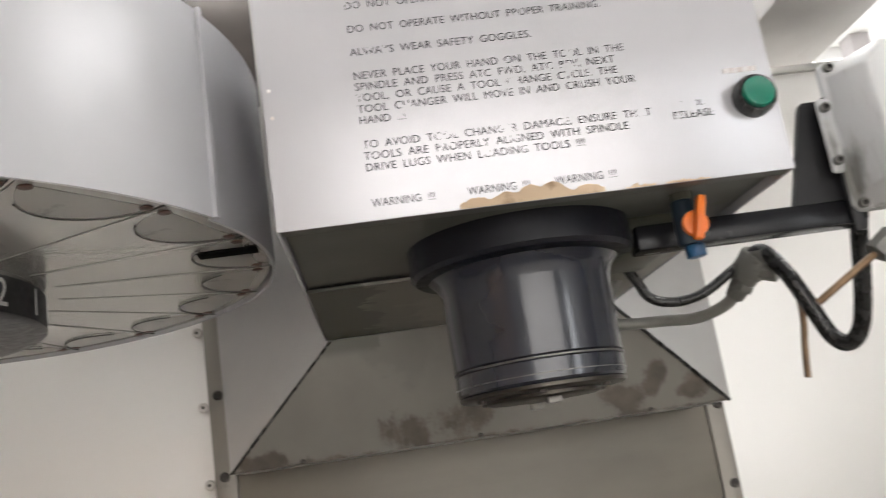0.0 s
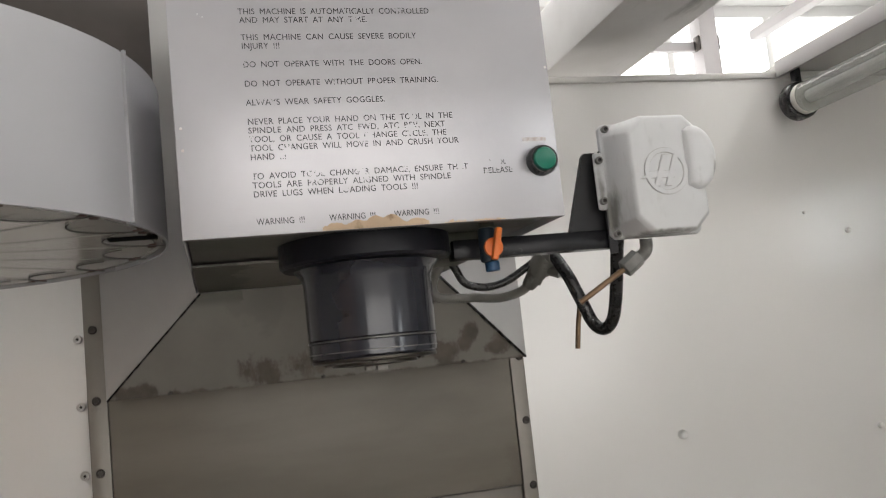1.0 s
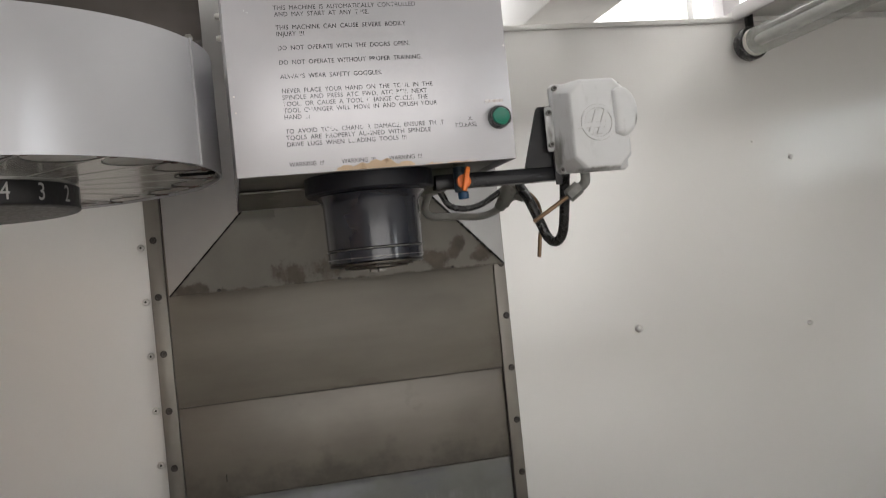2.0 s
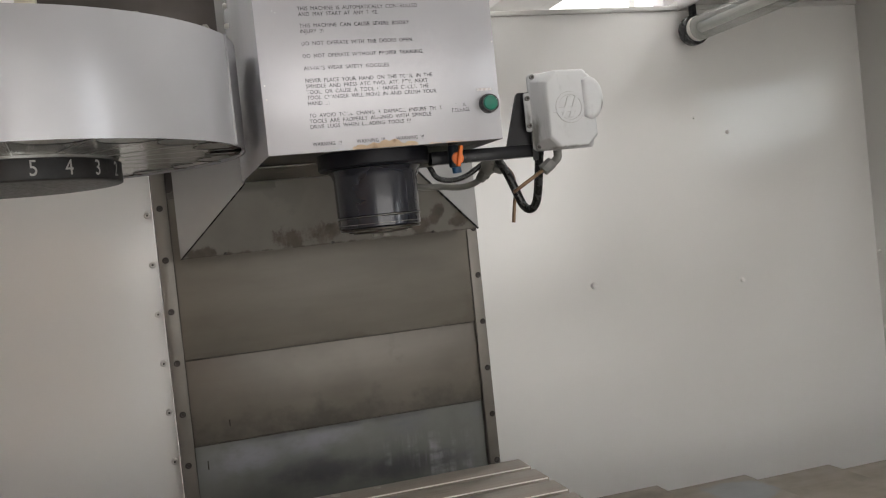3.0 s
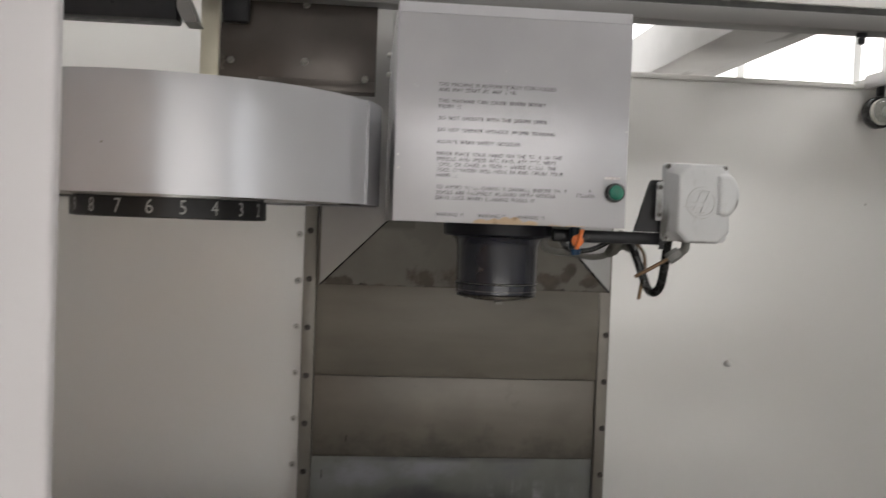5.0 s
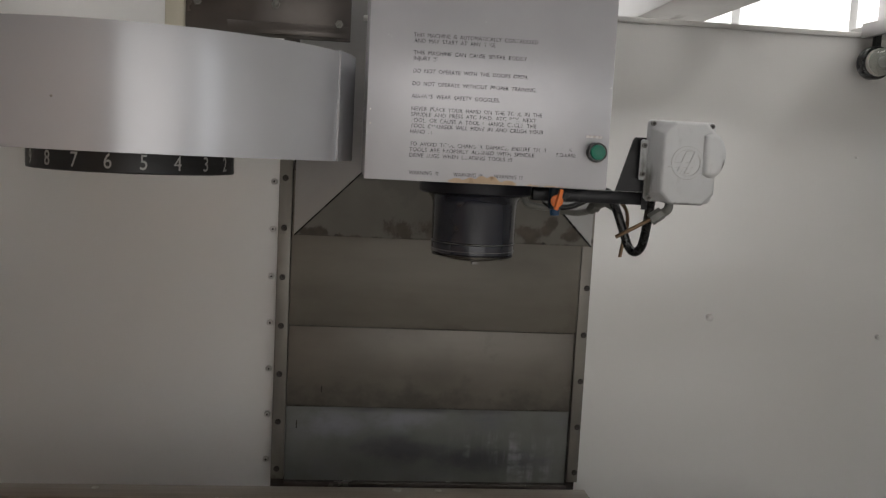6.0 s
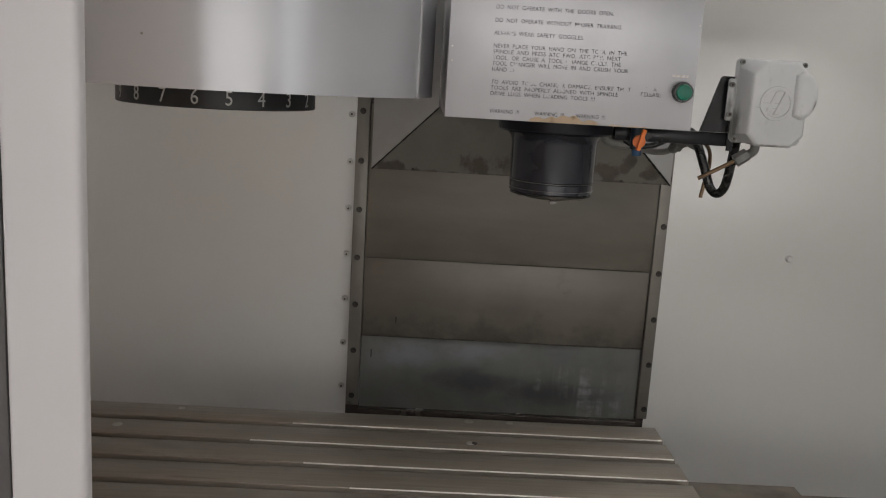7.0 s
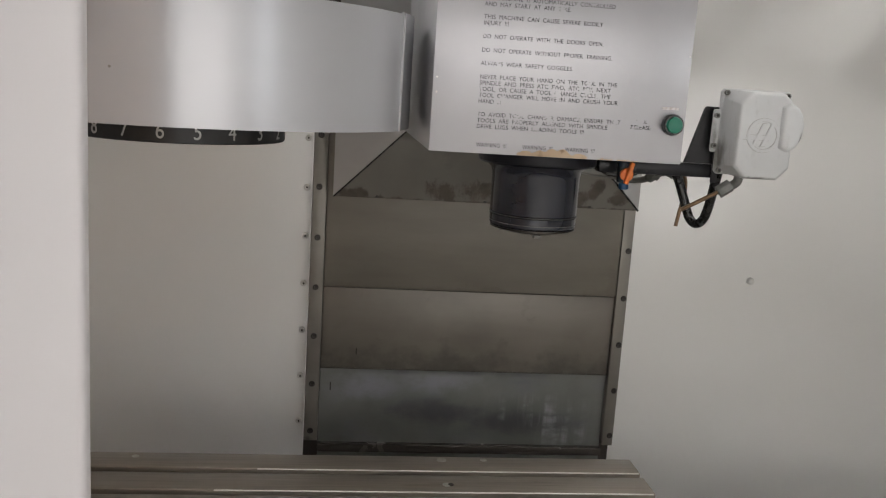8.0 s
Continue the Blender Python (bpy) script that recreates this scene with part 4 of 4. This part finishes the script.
for n in range(1, 21):
    th = 15.3 - 18.0 * (n - 5)
    a = radians(th)
    num = text_mesh("number", str(n), 0.0290, DIGIT, 1.0, 1.0, 0.0002, "CENTER")
    o = new("number", num)
    o.parent = drum
    o.matrix_basis = Matrix.Translation((*RC, 0)) @ Matrix.Rotation(a + radians(3.2), 4, "Z") @ Matrix.Translation((0, -0.1455, 1.4575)) @ Euler((radians(90), 0, 0)).to_matrix().to_4x4() @ Matrix.Diagonal((0.82, 1, 1, 1))
    for name, mesh in (("pocket_seat", SEAT), ("pocket_lip", ARC), ("radial_groove", LINEMESH)):
        share(name, mesh, (*DC, 0), drum, (0, 0, a + (radians(9) if name == "radial_groove" else 0)))
    for da in (-1.5, 1.5):
        b = radians(th + 9 + da)
        share("pocket_screw", PIN, (DC[0] + 0.300 * math.sin(b), DC[1] - 0.300 * math.cos(b), 0), drum)
part("key_slot", bm_box(-0.241, -0.196, 0.113, 0.130, 1.4826, 1.4849, 0.001), VOID, drum, "black slot in the disc")
under(drum, drum.location)

# drive plate, post and motor above the changer
plate = thing("drive_plate", (-0.335, 0.30, 1.69), "dark steel mounting plate with screws above the tool changer", "machine plate")
part("plate", bm_box(-0.468, -0.199, 0.292, 0.300, 1.676, 1.93, 0.001), DARKSTEEL, plate)
part("foot", bm_box(-0.40, -0.199, 0.284, 0.2915, 1.680, 1.700, 0.001), DARKSTEEL, plate)
part("block", bm_box(-0.463, -0.418, 0.272, 0.2915, 1.788, 1.86, 0.006), BLACK, plate, "black plastic block")
BIGBOLT = to_mesh("bolt", bm_lathe([(0.0070, 0.0), (0.0070, 0.0015), (0.0054, 0.0016), (0.0054, 0.0058), (0.0046, 0.0066), (0.0026, 0.0066), (0.0022, 0.0040)], (0, 0), 6), PLATEBOLT)
for x, z in ((-0.322, 1.828), (-0.323, 1.730), (-0.218, 1.703), (-0.449, 1.727)):
    share("bolt", BIGBOLT, (x, 0.2835 if z < 1.71 else 0.2915, z), plate, (radians(90), 0, 0))
under(plate, plate.location)
solid("support_post", bm_box(-0.5010, -0.4705, 0.292, 0.330, 1.632, 1.95, 0.002), CREAM, "cream painted upright post above the tool changer", "post")
motor = thing("changer_motor_box", (-0.70, 0.22, 1.768), "black motor housing with a grey end plate above the changer", "motor")
part("body", bm_box(-0.95, -0.5235, 0.200, 0.2535, 1.770, 1.99, 0.005), BLACK, motor)
part("end_plate", bm_prism([(-0.512, 1.7685), (-0.489, 1.7685), (-0.5205, 1.839), (-0.5205, 1.99), (-0.5225, 1.99), (-0.5225, 1.79)], 0.198, 0.2545), BEAMGREY, motor, "grey metal end plate")
under(motor, motor.location)

# ---- coolant nozzle unit ----
nozzle = thing("coolant_nozzle_unit", (0.30, 0.09, 1.44), "grey cast coolant nozzle box with round emblem on black arm", "coolant unit")
part("arm", bm_box(0.085, 0.262, 0.090, 0.112, 1.4365, 1.4560, 0.002), ARMBLACK, nozzle, "black square-bar arm")
part("gusset", bm_prism([(0.214, 1.4565), (0.262, 1.4565), (0.262, 1.539), (0.240, 1.539), (0.237, 1.535)], 0.096, 0.102), BLACK, nozzle, "black gusset plate")
part("gusset_fold", bm_box(0.2525, 0.262, 0.0865, 0.0895, 1.430, 1.539, 0.001), BLACK, nozzle)


def loft(rings):
    """Faces between closed outlines of equal count, capped."""
    bm = bmesh.new()
    loops = [[bm.verts.new(p) for p in ring] for ring in rings]
    for lo, hi in zip(loops, loops[1:]):
        for i in range(len(lo)):
            j = (i + 1) % len(lo)
            bm.faces.new((lo[i], lo[j], hi[j], hi[i]))
    bm.faces.new(loops[0][::-1])
    bm.faces.new(loops[-1])
    bmesh.ops.recalc_face_normals(bm, faces=bm.faces)
    return bm


def octagon(x0, x1, z0, z1, c, y):
    return [(x0 + c, y, z0), (x1 - c, y, z0), (x1, y, z0 + c), (x1, y, z1 - c), (x1 - c, y, z1), (x0 + c, y, z1), (x0, y, z1 - c), (x0, y, z0 + c)]


bm = loft([octagon(0.2535, 0.360, 1.4435, 1.5665, 0.005, 0.090), octagon(0.2535, 0.360, 1.4435, 1.5665, 0.005, 0.084), octagon(0.2570, 0.356, 1.4450, 1.5650, 0.012, 0.082), octagon(0.2625, 0.3455, 1.4420, 1.5630, 0.017, 0.042), octagon(0.2655, 0.3425, 1.4450, 1.5600, 0.0165, 0.0375)])
bmesh.ops.bevel(bm, geom=[e for e in bm.edges if e.calc_face_angle(0) > 0.5], offset=0.0016, segments=2, profile=0.5, affect="EDGES")
part("case", bm, CAST, nozzle, "grey painted cast case")
outline = [(0.3235, 1.4880), (0.3235, 1.5450)] + [(0.3345 + 0.0235 * math.sin(radians(a)), 1.5165 + 0.0335 * math.cos(radians(a))) for a in range(-10, 191, 12)]
bm = bm_prism(outline[::-1], 0.0300, 0.0800)
bmesh.ops.bevel(bm, geom=[e for e in bm.edges if abs(e.verts[0].co.y - 0.03) < 1e-5 and abs(e.verts[1].co.y - 0.03) < 1e-5], offset=0.009, segments=5, profile=0.5, affect="EDGES")
part("bulge", bm, CAST, nozzle, "rounded bulge of the case")
part("side_tab", bm_box(0.2435, 0.2550, 0.0805, 0.0860, 1.475, 1.536, 0.003), CAST, nozzle, "flange tab with two screws")
SOCKET = to_mesh("socket_screw", bm_lathe([(0.0040, 0.0), (0.0040, 0.0042), (0.0034, 0.0048), (0.0022, 0.0048), (0.0020, 0.0026)], (0, 0), 14), ZINC)
SOCKET.materials.append(BOLT)
for f in SOCKET.polygons:
    f.material_index = 1 if math.hypot(f.center.x, f.center.y) < 0.0021 else 0
for x, y, z in ((0.2480, 0.0806, 1.527), (0.2480, 0.0806, 1.484), (0.2605, 0.0836, 1.5605), (0.2605, 0.0836, 1.4490), (0.352, 0.0836, 1.5605)):
    share("socket_screw", SOCKET, (x, y, z), nozzle, (radians(90), 0, 0))
LOGO = (0.3005, 1.5040)


def emblem_ring(r0, r1, y0, y1, seg=48):
    bm = bmesh.new()
    loops = []
    for i in range(seg):
        a = 2 * math.pi * i / seg
        loops.append([bm.verts.new((LOGO[0] + r * math.cos(a), y, LOGO[1] + r * math.sin(a))) for r, y in ((r0, y1), (r0, y0), (r1, y0), (r1, y1))])
    for i in range(seg):
        p, q = loops[i], loops[(i + 1) % seg]
        for k in range(3):
            bm.faces.new((p[k], q[k], q[k + 1], p[k + 1]))
    bmesh.ops.recalc_face_normals(bm, faces=bm.faces)
    return bm


# darker outlines under the emblem stand in for shade beside its relief
EMBLEMSHADE = surface("emblem_crease_shade", (0.36, 0.355, 0.34), (0.43, 0.425, 0.41), (0.5, 0.7), scale=90)
part("emblem_grime", emblem_ring(0.0190, 0.0244, 0.0371, 0.0380), EMBLEMSHADE, nozzle, "thin painted shade round the raised ring")
part("emblem_ring", emblem_ring(0.0196, 0.0238, 0.0359, 0.0380), CAST, nozzle, "raised ring")
def slant(dx, low, top, grow):
    """A slanted stroke of the emblem, as an outline."""
    x, z = LOGO[0] + dx, LOGO[1]
    return [(x - 0.0105 - grow, z + low - grow), (x - 0.0045 + grow, z + low - grow), (x + 0.0080 + grow, z + top + grow), (x + 0.0025 - grow, z + top + grow)]


def arrow(grow):
    x, z = LOGO
    return [(x - 0.0285 - 2 * grow, z - 0.0065 - grow), (x + 0.008 + grow, z - 0.0065 - grow), (x + 0.0105 + grow, z + grow), (x - 0.018 - grow, z + grow)]


for name, grow, front, m in (("emblem_grime", 0.0006, 0.0370, EMBLEMSHADE), ("emblem_bar", 0.0, 0.0357, CAST)):
    for dx in (-0.0050, 0.0075):
        part(name, bm_prism(slant(dx, -0.0150, 0.0165, grow), front, 0.0380), m, nozzle, "raised slanted bar" if grow == 0 else "")
    part(name, bm_prism(arrow(grow), front + 0.0003, 0.0380), m, nozzle, "raised pointed bar" if grow == 0 else "")
elbow = part("elbow", bm_hose([(0.3000, 0.098, 1.4440), (0.3000, 0.100, 1.4330), (0.2960, 0.104, 1.4270), (0.2900, 0.106, 1.4240)], 0.0068, 14, 5), NUTGREY, nozzle, "grey pipe elbow")
part("nut", bm_cyl(0.0100, (0.2925, 0.1055, 1.4262), (0.2755, 0.108, 1.4138), 6, bevel=0.0008), NUTGREY, nozzle, "grey hexagon nut")
part("jet", bm_hose([(0.2800, 0.108, 1.4170), (0.2500, 0.114, 1.3985), (0.2260, 0.120, 1.3835)], 0.0031, 12, 3), COPPER, nozzle, "copper jet tube")
under(nozzle, nozzle.location)

# hoses and valve
hose = thing("black_hose", (0.2835, 0.12, 1.47), "thick black rubber hose looping below the coolant unit", "hose")
part("hose", bm_hose([(0.2300, 0.235, 1.4440), (0.2390, 0.220, 1.4480), (0.2500, 0.205, 1.4220), (0.2620, 0.200, 1.3890), (0.2720, 0.196, 1.3620), (0.2810, 0.186, 1.3545), (0.2870, 0.172, 1.3680), (0.2860, 0.152, 1.4050), (0.2835, 0.135, 1.4400), (0.2835, 0.120, 1.4700)], 0.0073, 16), RUBBER, hose)
part("cuff", bm_cyl(0.0086, (0.2835, 0.126, 1.4560), (0.2835, 0.121, 1.4690), 16, bevel=0.001), RUBBER, hose, "black crimped cuff")
part("cuff", bm_cyl(0.0086, (0.2345, 0.228, 1.4465), (0.2410, 0.217, 1.4440), 16, bevel=0.001), FITTING, hose, "grey crimped cuff")
under(hose, hose.location)
solid("thin_black_hose", bm_hose([(0.1180, 0.250, 1.4620), (0.1310, 0.258, 1.4440), (0.1420, 0.260, 1.4260), (0.1630, 0.260, 1.4190), (0.1890, 0.256, 1.4220), (0.2150, 0.250, 1.4360), (0.2330, 0.242, 1.4480)], 0.0048, 14), RUBBER, "thin black rubber hose hanging below the arm", "hose")
solid("grey_pipe", bm_hose([(0.1400, 0.345, 1.4640), (0.1270, 0.345, 1.4440), (0.1225, 0.345, 1.4280), (0.1290, 0.345, 1.4175), (0.1450, 0.341, 1.4140), (0.1730, 0.335, 1.4120), (0.2010, 0.310, 1.4075), (0.2180, 0.275, 1.4120), (0.2250, 0.250, 1.4240)], 0.0058, 14), GREYHOSE, "dull grey plastic pipe from the spindle to a fitting", "pipe")
fit = thing("pipe_fitting", (0.236, 0.24, 1.42), "grey hexagonal pipe fitting joining the hoses", "fitting")
part("body", bm_cyl(0.0082, (0.2195, 0.257, 1.4150), (0.2345, 0.236, 1.4395), 16, r2=0.0138, bevel=0.001), FITTING, fit)
part("hex_nut", bm_cyl(0.0118, (0.2245, 0.250, 1.4215), (0.2275, 0.2458, 1.4268), 6, bevel=0.0008), FITTING, fit, "oily hexagon nut")
part("clamp", bm_cyl(0.0147, (0.2318, 0.2395, 1.4365), (0.2350, 0.2350, 1.4415), 20, bevel=0.0006), PLATEBOLT, fit, "oily steel hose clamp")
part("clamp_screw", bm_cyl(0.0032, (0.2450, 0.2240, 1.4390), (0.2465, 0.2230, 1.4240), 10, bevel=0.0005), STEEL, fit, "bright clamp screw")
part("collar", bm_cyl(0.0150, (0.2300, 0.241, 1.4330), (0.2385, 0.228, 1.4475), 10, bevel=0.001), FITTING, fit)
part("boss", bm_cyl(0.0085, (0.2330, 0.236, 1.4360), (0.2500, 0.222, 1.4270), 8, bevel=0.001), FITTING, fit)
part("wing", bm_box(0.2440, 0.2520, 0.225, 0.235, 1.4285, 1.4405, 0.002), FITTING, fit)
under(fit, fit.location)
solid("copper_pipe", bm_hose([(0.2880, 0.290, 1.3340), (0.2925, 0.290, 1.3640), (0.2965, 0.288, 1.3900), (0.2880, 0.272, 1.4180), (0.2640, 0.250, 1.4360), (0.2400, 0.236, 1.4380)], 0.0032, 12), COPPER, "thin copper pipe hanging behind the hose loop", "pipe")
valve = thing("shutoff_valve", (0.109, 0.05, 1.44), "small blue valve with an orange lever under the head", "valve")
part("body", bm_cyl(0.0080, (0.1075, 0.048, 1.4270), (0.1075, 0.048, 1.4600), 16, bevel=0.002), NAVY, valve, "oily navy plastic body")
part("outlet", bm_cyl(0.0070, (0.1100, 0.046, 1.4180), (0.1095, 0.046, 1.4270), 14, bevel=0.001), BLUE, valve, "blue outlet")
part("disc", bm_cyl(0.0092, (0.1090, 0.032, 1.4395), (0.1090, 0.037, 1.4395), 24, bevel=0.001), ORANGE, valve, "orange disc")
bm = bm_box(-0.0029, 0.0029, -0.004, 0.004, -0.0150, 0.0160, 0.0012)
bmesh.ops.transform(bm, matrix=Matrix.Translation((0.1105, 0.029, 1.4415)) @ Matrix.Rotation(radians(14), 4, "Y"), verts=bm.verts)
part("lever", bm, ORANGE, valve, "orange lever")
part("brass_collar", bm_cyl(0.0082, (0.1090, 0.050, 1.4602), (0.1090, 0.050, 1.4712), 12), BOSSGREEN, valve)
under(valve, valve.location)

# ---- work lamp ----
lamp = thing("tube_lamp", (0.935, 0.3, 1.74), "clear tubular work lamp with black end caps under the roof lip", "lamp")
part("tube", bm_cyl(0.029, (0.935, -0.42, 1.743), (0.934, 0.612, 1.743), 40), TUBE, lamp, "clear plastic tube")
part("lamp_rod", bm_cyl(0.012, (0.935, -0.43, 1.743), (0.934, 0.606, 1.743), 24), RODGREY, lamp, "white fluorescent rod")
part("collar", bm_cyl(0.0295, (0.934, 0.6125, 1.743), (0.934, 0.626, 1.743), 40, bevel=0.002), WHITEPLASTIC, lamp, "white collar")
part("end_cap", bm_cyl(0.036, (0.934, 0.6265, 1.743), (0.934, 0.652, 1.743), 40, bevel=0.004), RUBBER, lamp, "black rubber end cap")
part("end_cap", bm_cyl(0.036, (0.935, -0.455, 1.743), (0.935, -0.4205, 1.743), 40, bevel=0.004), RUBBER, lamp, "black rubber end cap")
part("bracket", bm_box(0.928, 0.942, 0.632, 0.646, 1.773, ROOF_Z + 0.003, 0.002), BLACK, lamp, "black clip")
under(lamp, lamp.location)

# ---- table ----
table = thing("machine_table", (-0.355, 0.087, 0.86), "cast-iron machine table with tee slots, brown with age", "machine table")
TX0, TX1, TY0, TY1, TZ = -0.956, 0.263, -0.137, 0.320, 0.897
SLOTS = [0.0915 + 0.08 * k for k in (2, 1, 0, -1, -2)]
edges = [TY1] + [v for s in SLOTS for v in (s + 0.008, s - 0.008)] + [TY0]
for k in range(6):
    hi, lo = edges[2 * k], edges[2 * k + 1]
    part("table_rib", bm_box(TX0, TX1, lo, hi, TZ - 0.018, TZ, 0.0028, 2), TABLE, table)
part("table_body", bm_box(TX0, TX1, TY0, TY1, TZ - 0.085, TZ - 0.0185, 0.001), TABLE, table)
MARK = surface("bright_mark", (0.42, 0.41, 0.38), (0.55, 0.54, 0.50), (0.4, 0.6), metal=0.5, scale=150)
# pale strips paint the light that the slot edges catch
EDGEGLINT = surface("slot_edge_glint", (0.66, 0.63, 0.58), (0.80, 0.77, 0.72), (0.3, 0.45), metal=0.2, scale=9, stretch=(0.5, 1, 1))
for k, x0 in enumerate((-0.40, -0.46, -0.36, -0.28, -0.22)):
    y = edges[2 * k + 1]
    part("worn_edge", bm_box(x0, TX1 - 0.003, y - 0.0002, y + 0.0019, TZ - 0.0026, TZ - 0.0003, 0.0006, 1), EDGEGLINT, table, "pale strip painted as light on the tee slot edge")
for x, y, r in ((-0.085, 0.304, 0.0085), (-0.692, 0.215, 0.0085), (-0.087, 0.206, 0.007), (-0.010, 0.306, 0.006), (-0.606, 0.302, 0.006)):
    part("plug", bm_cyl(r, (x, y, TZ - 0.002), (x, y, TZ + 0.0006), 16), MARK, table, "bright plug")
part("plug_hole", bm_cyl(0.0048, (-0.080, 0.206, TZ - 0.002), (-0.080, 0.206, TZ + 0.0010), 14), BOLT, table, "dark hole beside the plug")
under(table, table.location)
solid("saddle", bm_box(-0.75, 0.22, -0.10, 0.28, 0.45, 0.812, 0.004), DARKSTEEL, "dark cast saddle under the table", "saddle")

# ---- side way covers ----
side = thing("side_way_cover", (0.7, 0.09, 0.7), "telescopic brown-stained steel way cover beside the table", "way cover")
for x0, x1, z in ((0.15, 0.527, 0.804), (0.38, 0.716, 0.793), (0.60, 0.905, 0.782), (0.80, 1.442, 0.771)):
    d = 0.804 - z
    part("cover", loft([[(x, y, zz) for y, zz in ((-0.30 + d, 0.60), (0.302 - d, 0.60), (0.302 - d, z - 0.012), (0.294 - d, z), (-0.20 + d, z), (-0.30 + d, z - 0.05))] for x in (x0, x1)]), XCOVER, side)
under(side, side.location)

# ---- the hall around ----
structure("ground", bm_box(-9, 9, -9, 8, -0.05, -0.001), FLOORMAT, "unseen workshop floor, made pale to bounce light")
for name, b in (("hall_wall_north", (-9, 9, 8.0, 8.2)), ("hall_wall_south", (-9, 9, -9.2, -9.0)), ("hall_wall_east", (9.0, 9.2, -9, 8)), ("hall_wall_west", (-9.2, -9.0, -9, 8))):
    structure(name, bm_box(*b, 0, 5.0), CEILING, "white workshop wall")
structure("hall_roof", bm_box(-9.2, 9.2, -9.2, 8.2, 5.0, 5.1), CEILING, "white workshop roof")
# the second strip is an added fill in front of the machine, out of view
for i, (x, w, y0, y1, m) in enumerate(((-4.0, 0.9, -4.5, 7.0, STRIPLIGHT), (0.45, 0.9, -8.2, -3.3, FRONTBOOST), (0.45, 0.6, 1.3, 7.0, STRIPLIGHT), (3.2, 0.4, -4.5, 7.0, STRIPLIGHT), (6.2, 0.5, -4.5, 7.0, SKYLIGHT))):
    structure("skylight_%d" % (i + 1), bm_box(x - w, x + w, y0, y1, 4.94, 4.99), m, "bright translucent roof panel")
for y in (-6, -3, 0.0, 2.4, 4.8):
    structure("hall_beam", bm_box(-9, 9, y - 0.08, y + 0.08, 4.55, 4.80), DOORPAINT, "white steel roof beam")
# two added panels, out of view, placed where the reflections need them
for x0, x1, z0, m in ((5.0, 5.12, 2.3, STREAKGLOW), (7.3, 8.9, 0.9, PATCHGLOW)):
    structure("hall_window", bm_box(x0, x1, -8.998, -8.98, z0, 4.2), m, "tall unseen glowing panel added for a reflection")
# a row of added glowing panes, out of view, lights the machine from the front
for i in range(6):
    structure("hall_door_pane", bm_box(-2.6 + 1.25 * i, -1.45 + 1.25 * i, -8.998, -8.98, 0.3, 2.7), FRONTFILL, "unseen glowing pane added as front fill light")
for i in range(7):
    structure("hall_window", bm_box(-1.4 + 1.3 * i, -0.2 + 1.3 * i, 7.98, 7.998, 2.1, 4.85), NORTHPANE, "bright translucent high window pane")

structure("hall_column", bm_box(5.27, 5.48, 7.68, 7.90, 0.0, 4.996, 0.006), DOORPAINT, "white steel column before the high windows")
structure("hall_purlin", bm_box(5.84, 5.97, 0.6, 7.62, 4.44, 4.549, 0.004), DOORPAINT, "white steel purlin under the roof beams")
structure("hall_rail", bm_box(4.55, 5.268, 7.80, 7.88, 4.40, 4.50, 0.004), DOORPAINT, "white steel rail between the columns")
for x in (5.255, 5.495):
    structure("hall_bracket", bm_box(x - 0.012, x + 0.012, 7.70, 7.80, 4.38, 4.54, 0.003), DARKSTEEL, "dark steel bracket on the column")

# ---- pieces that belong to a part ----
def nest(child, holder):
    """Puts a part under another part of the same thing, where it is."""
    child.matrix_parent_inverse = (holder.matrix_parent_inverse @ holder.matrix_basis).inverted() @ child.matrix_parent_inverse
    child.parent = holder


def kin(owner, *names):
    return [c for c in owner.children if c.name.split(".")[0] in names]


def nest_all(owner, holder, *names):
    target = kin(owner, holder)[0]
    for c in kin(owner, *names):
        nest(c, target)


nest_all(drum, "number_ring", "number")
nest_all(drum, "disc", "pocket_screw", "pocket_seat", "pocket_lip", "radial_groove", "key_slot")
nest_all(spindle, "housing", "trim_line")
nest_all(spindle, "nose_ring", "nose_screw")
nest_all(spindle, "nose", "drive_key")
nest_all(head, "front_panel", "print", "bare_patch", "rubbed_print", "chip")
nest_all(nozzle, "case", "emblem_ring", "emblem_bar", "emblem_grime")
nest_all(plate, "plate", "bolt")
nest_all(valve, "disc", "lever")
nest_all(cross, "groove", "clip")
strips = kin(way, "edge_strip")
for c in kin(way, "screw"):
    nest(c, strips[0] if c.location.x < 0 else strips[1])
panels = kin(way, "panel")
for c, p in zip(kin(way, "wiper"), panels):
    nest(c, p)
for c, p in zip(kin(way, "slot"), panels[1:]):
    nest(c, p)
for c in kin(nozzle, "socket_screw"):
    nest(c, kin(nozzle, "side_tab" if c.location.x < 0.25 else "case")[0])
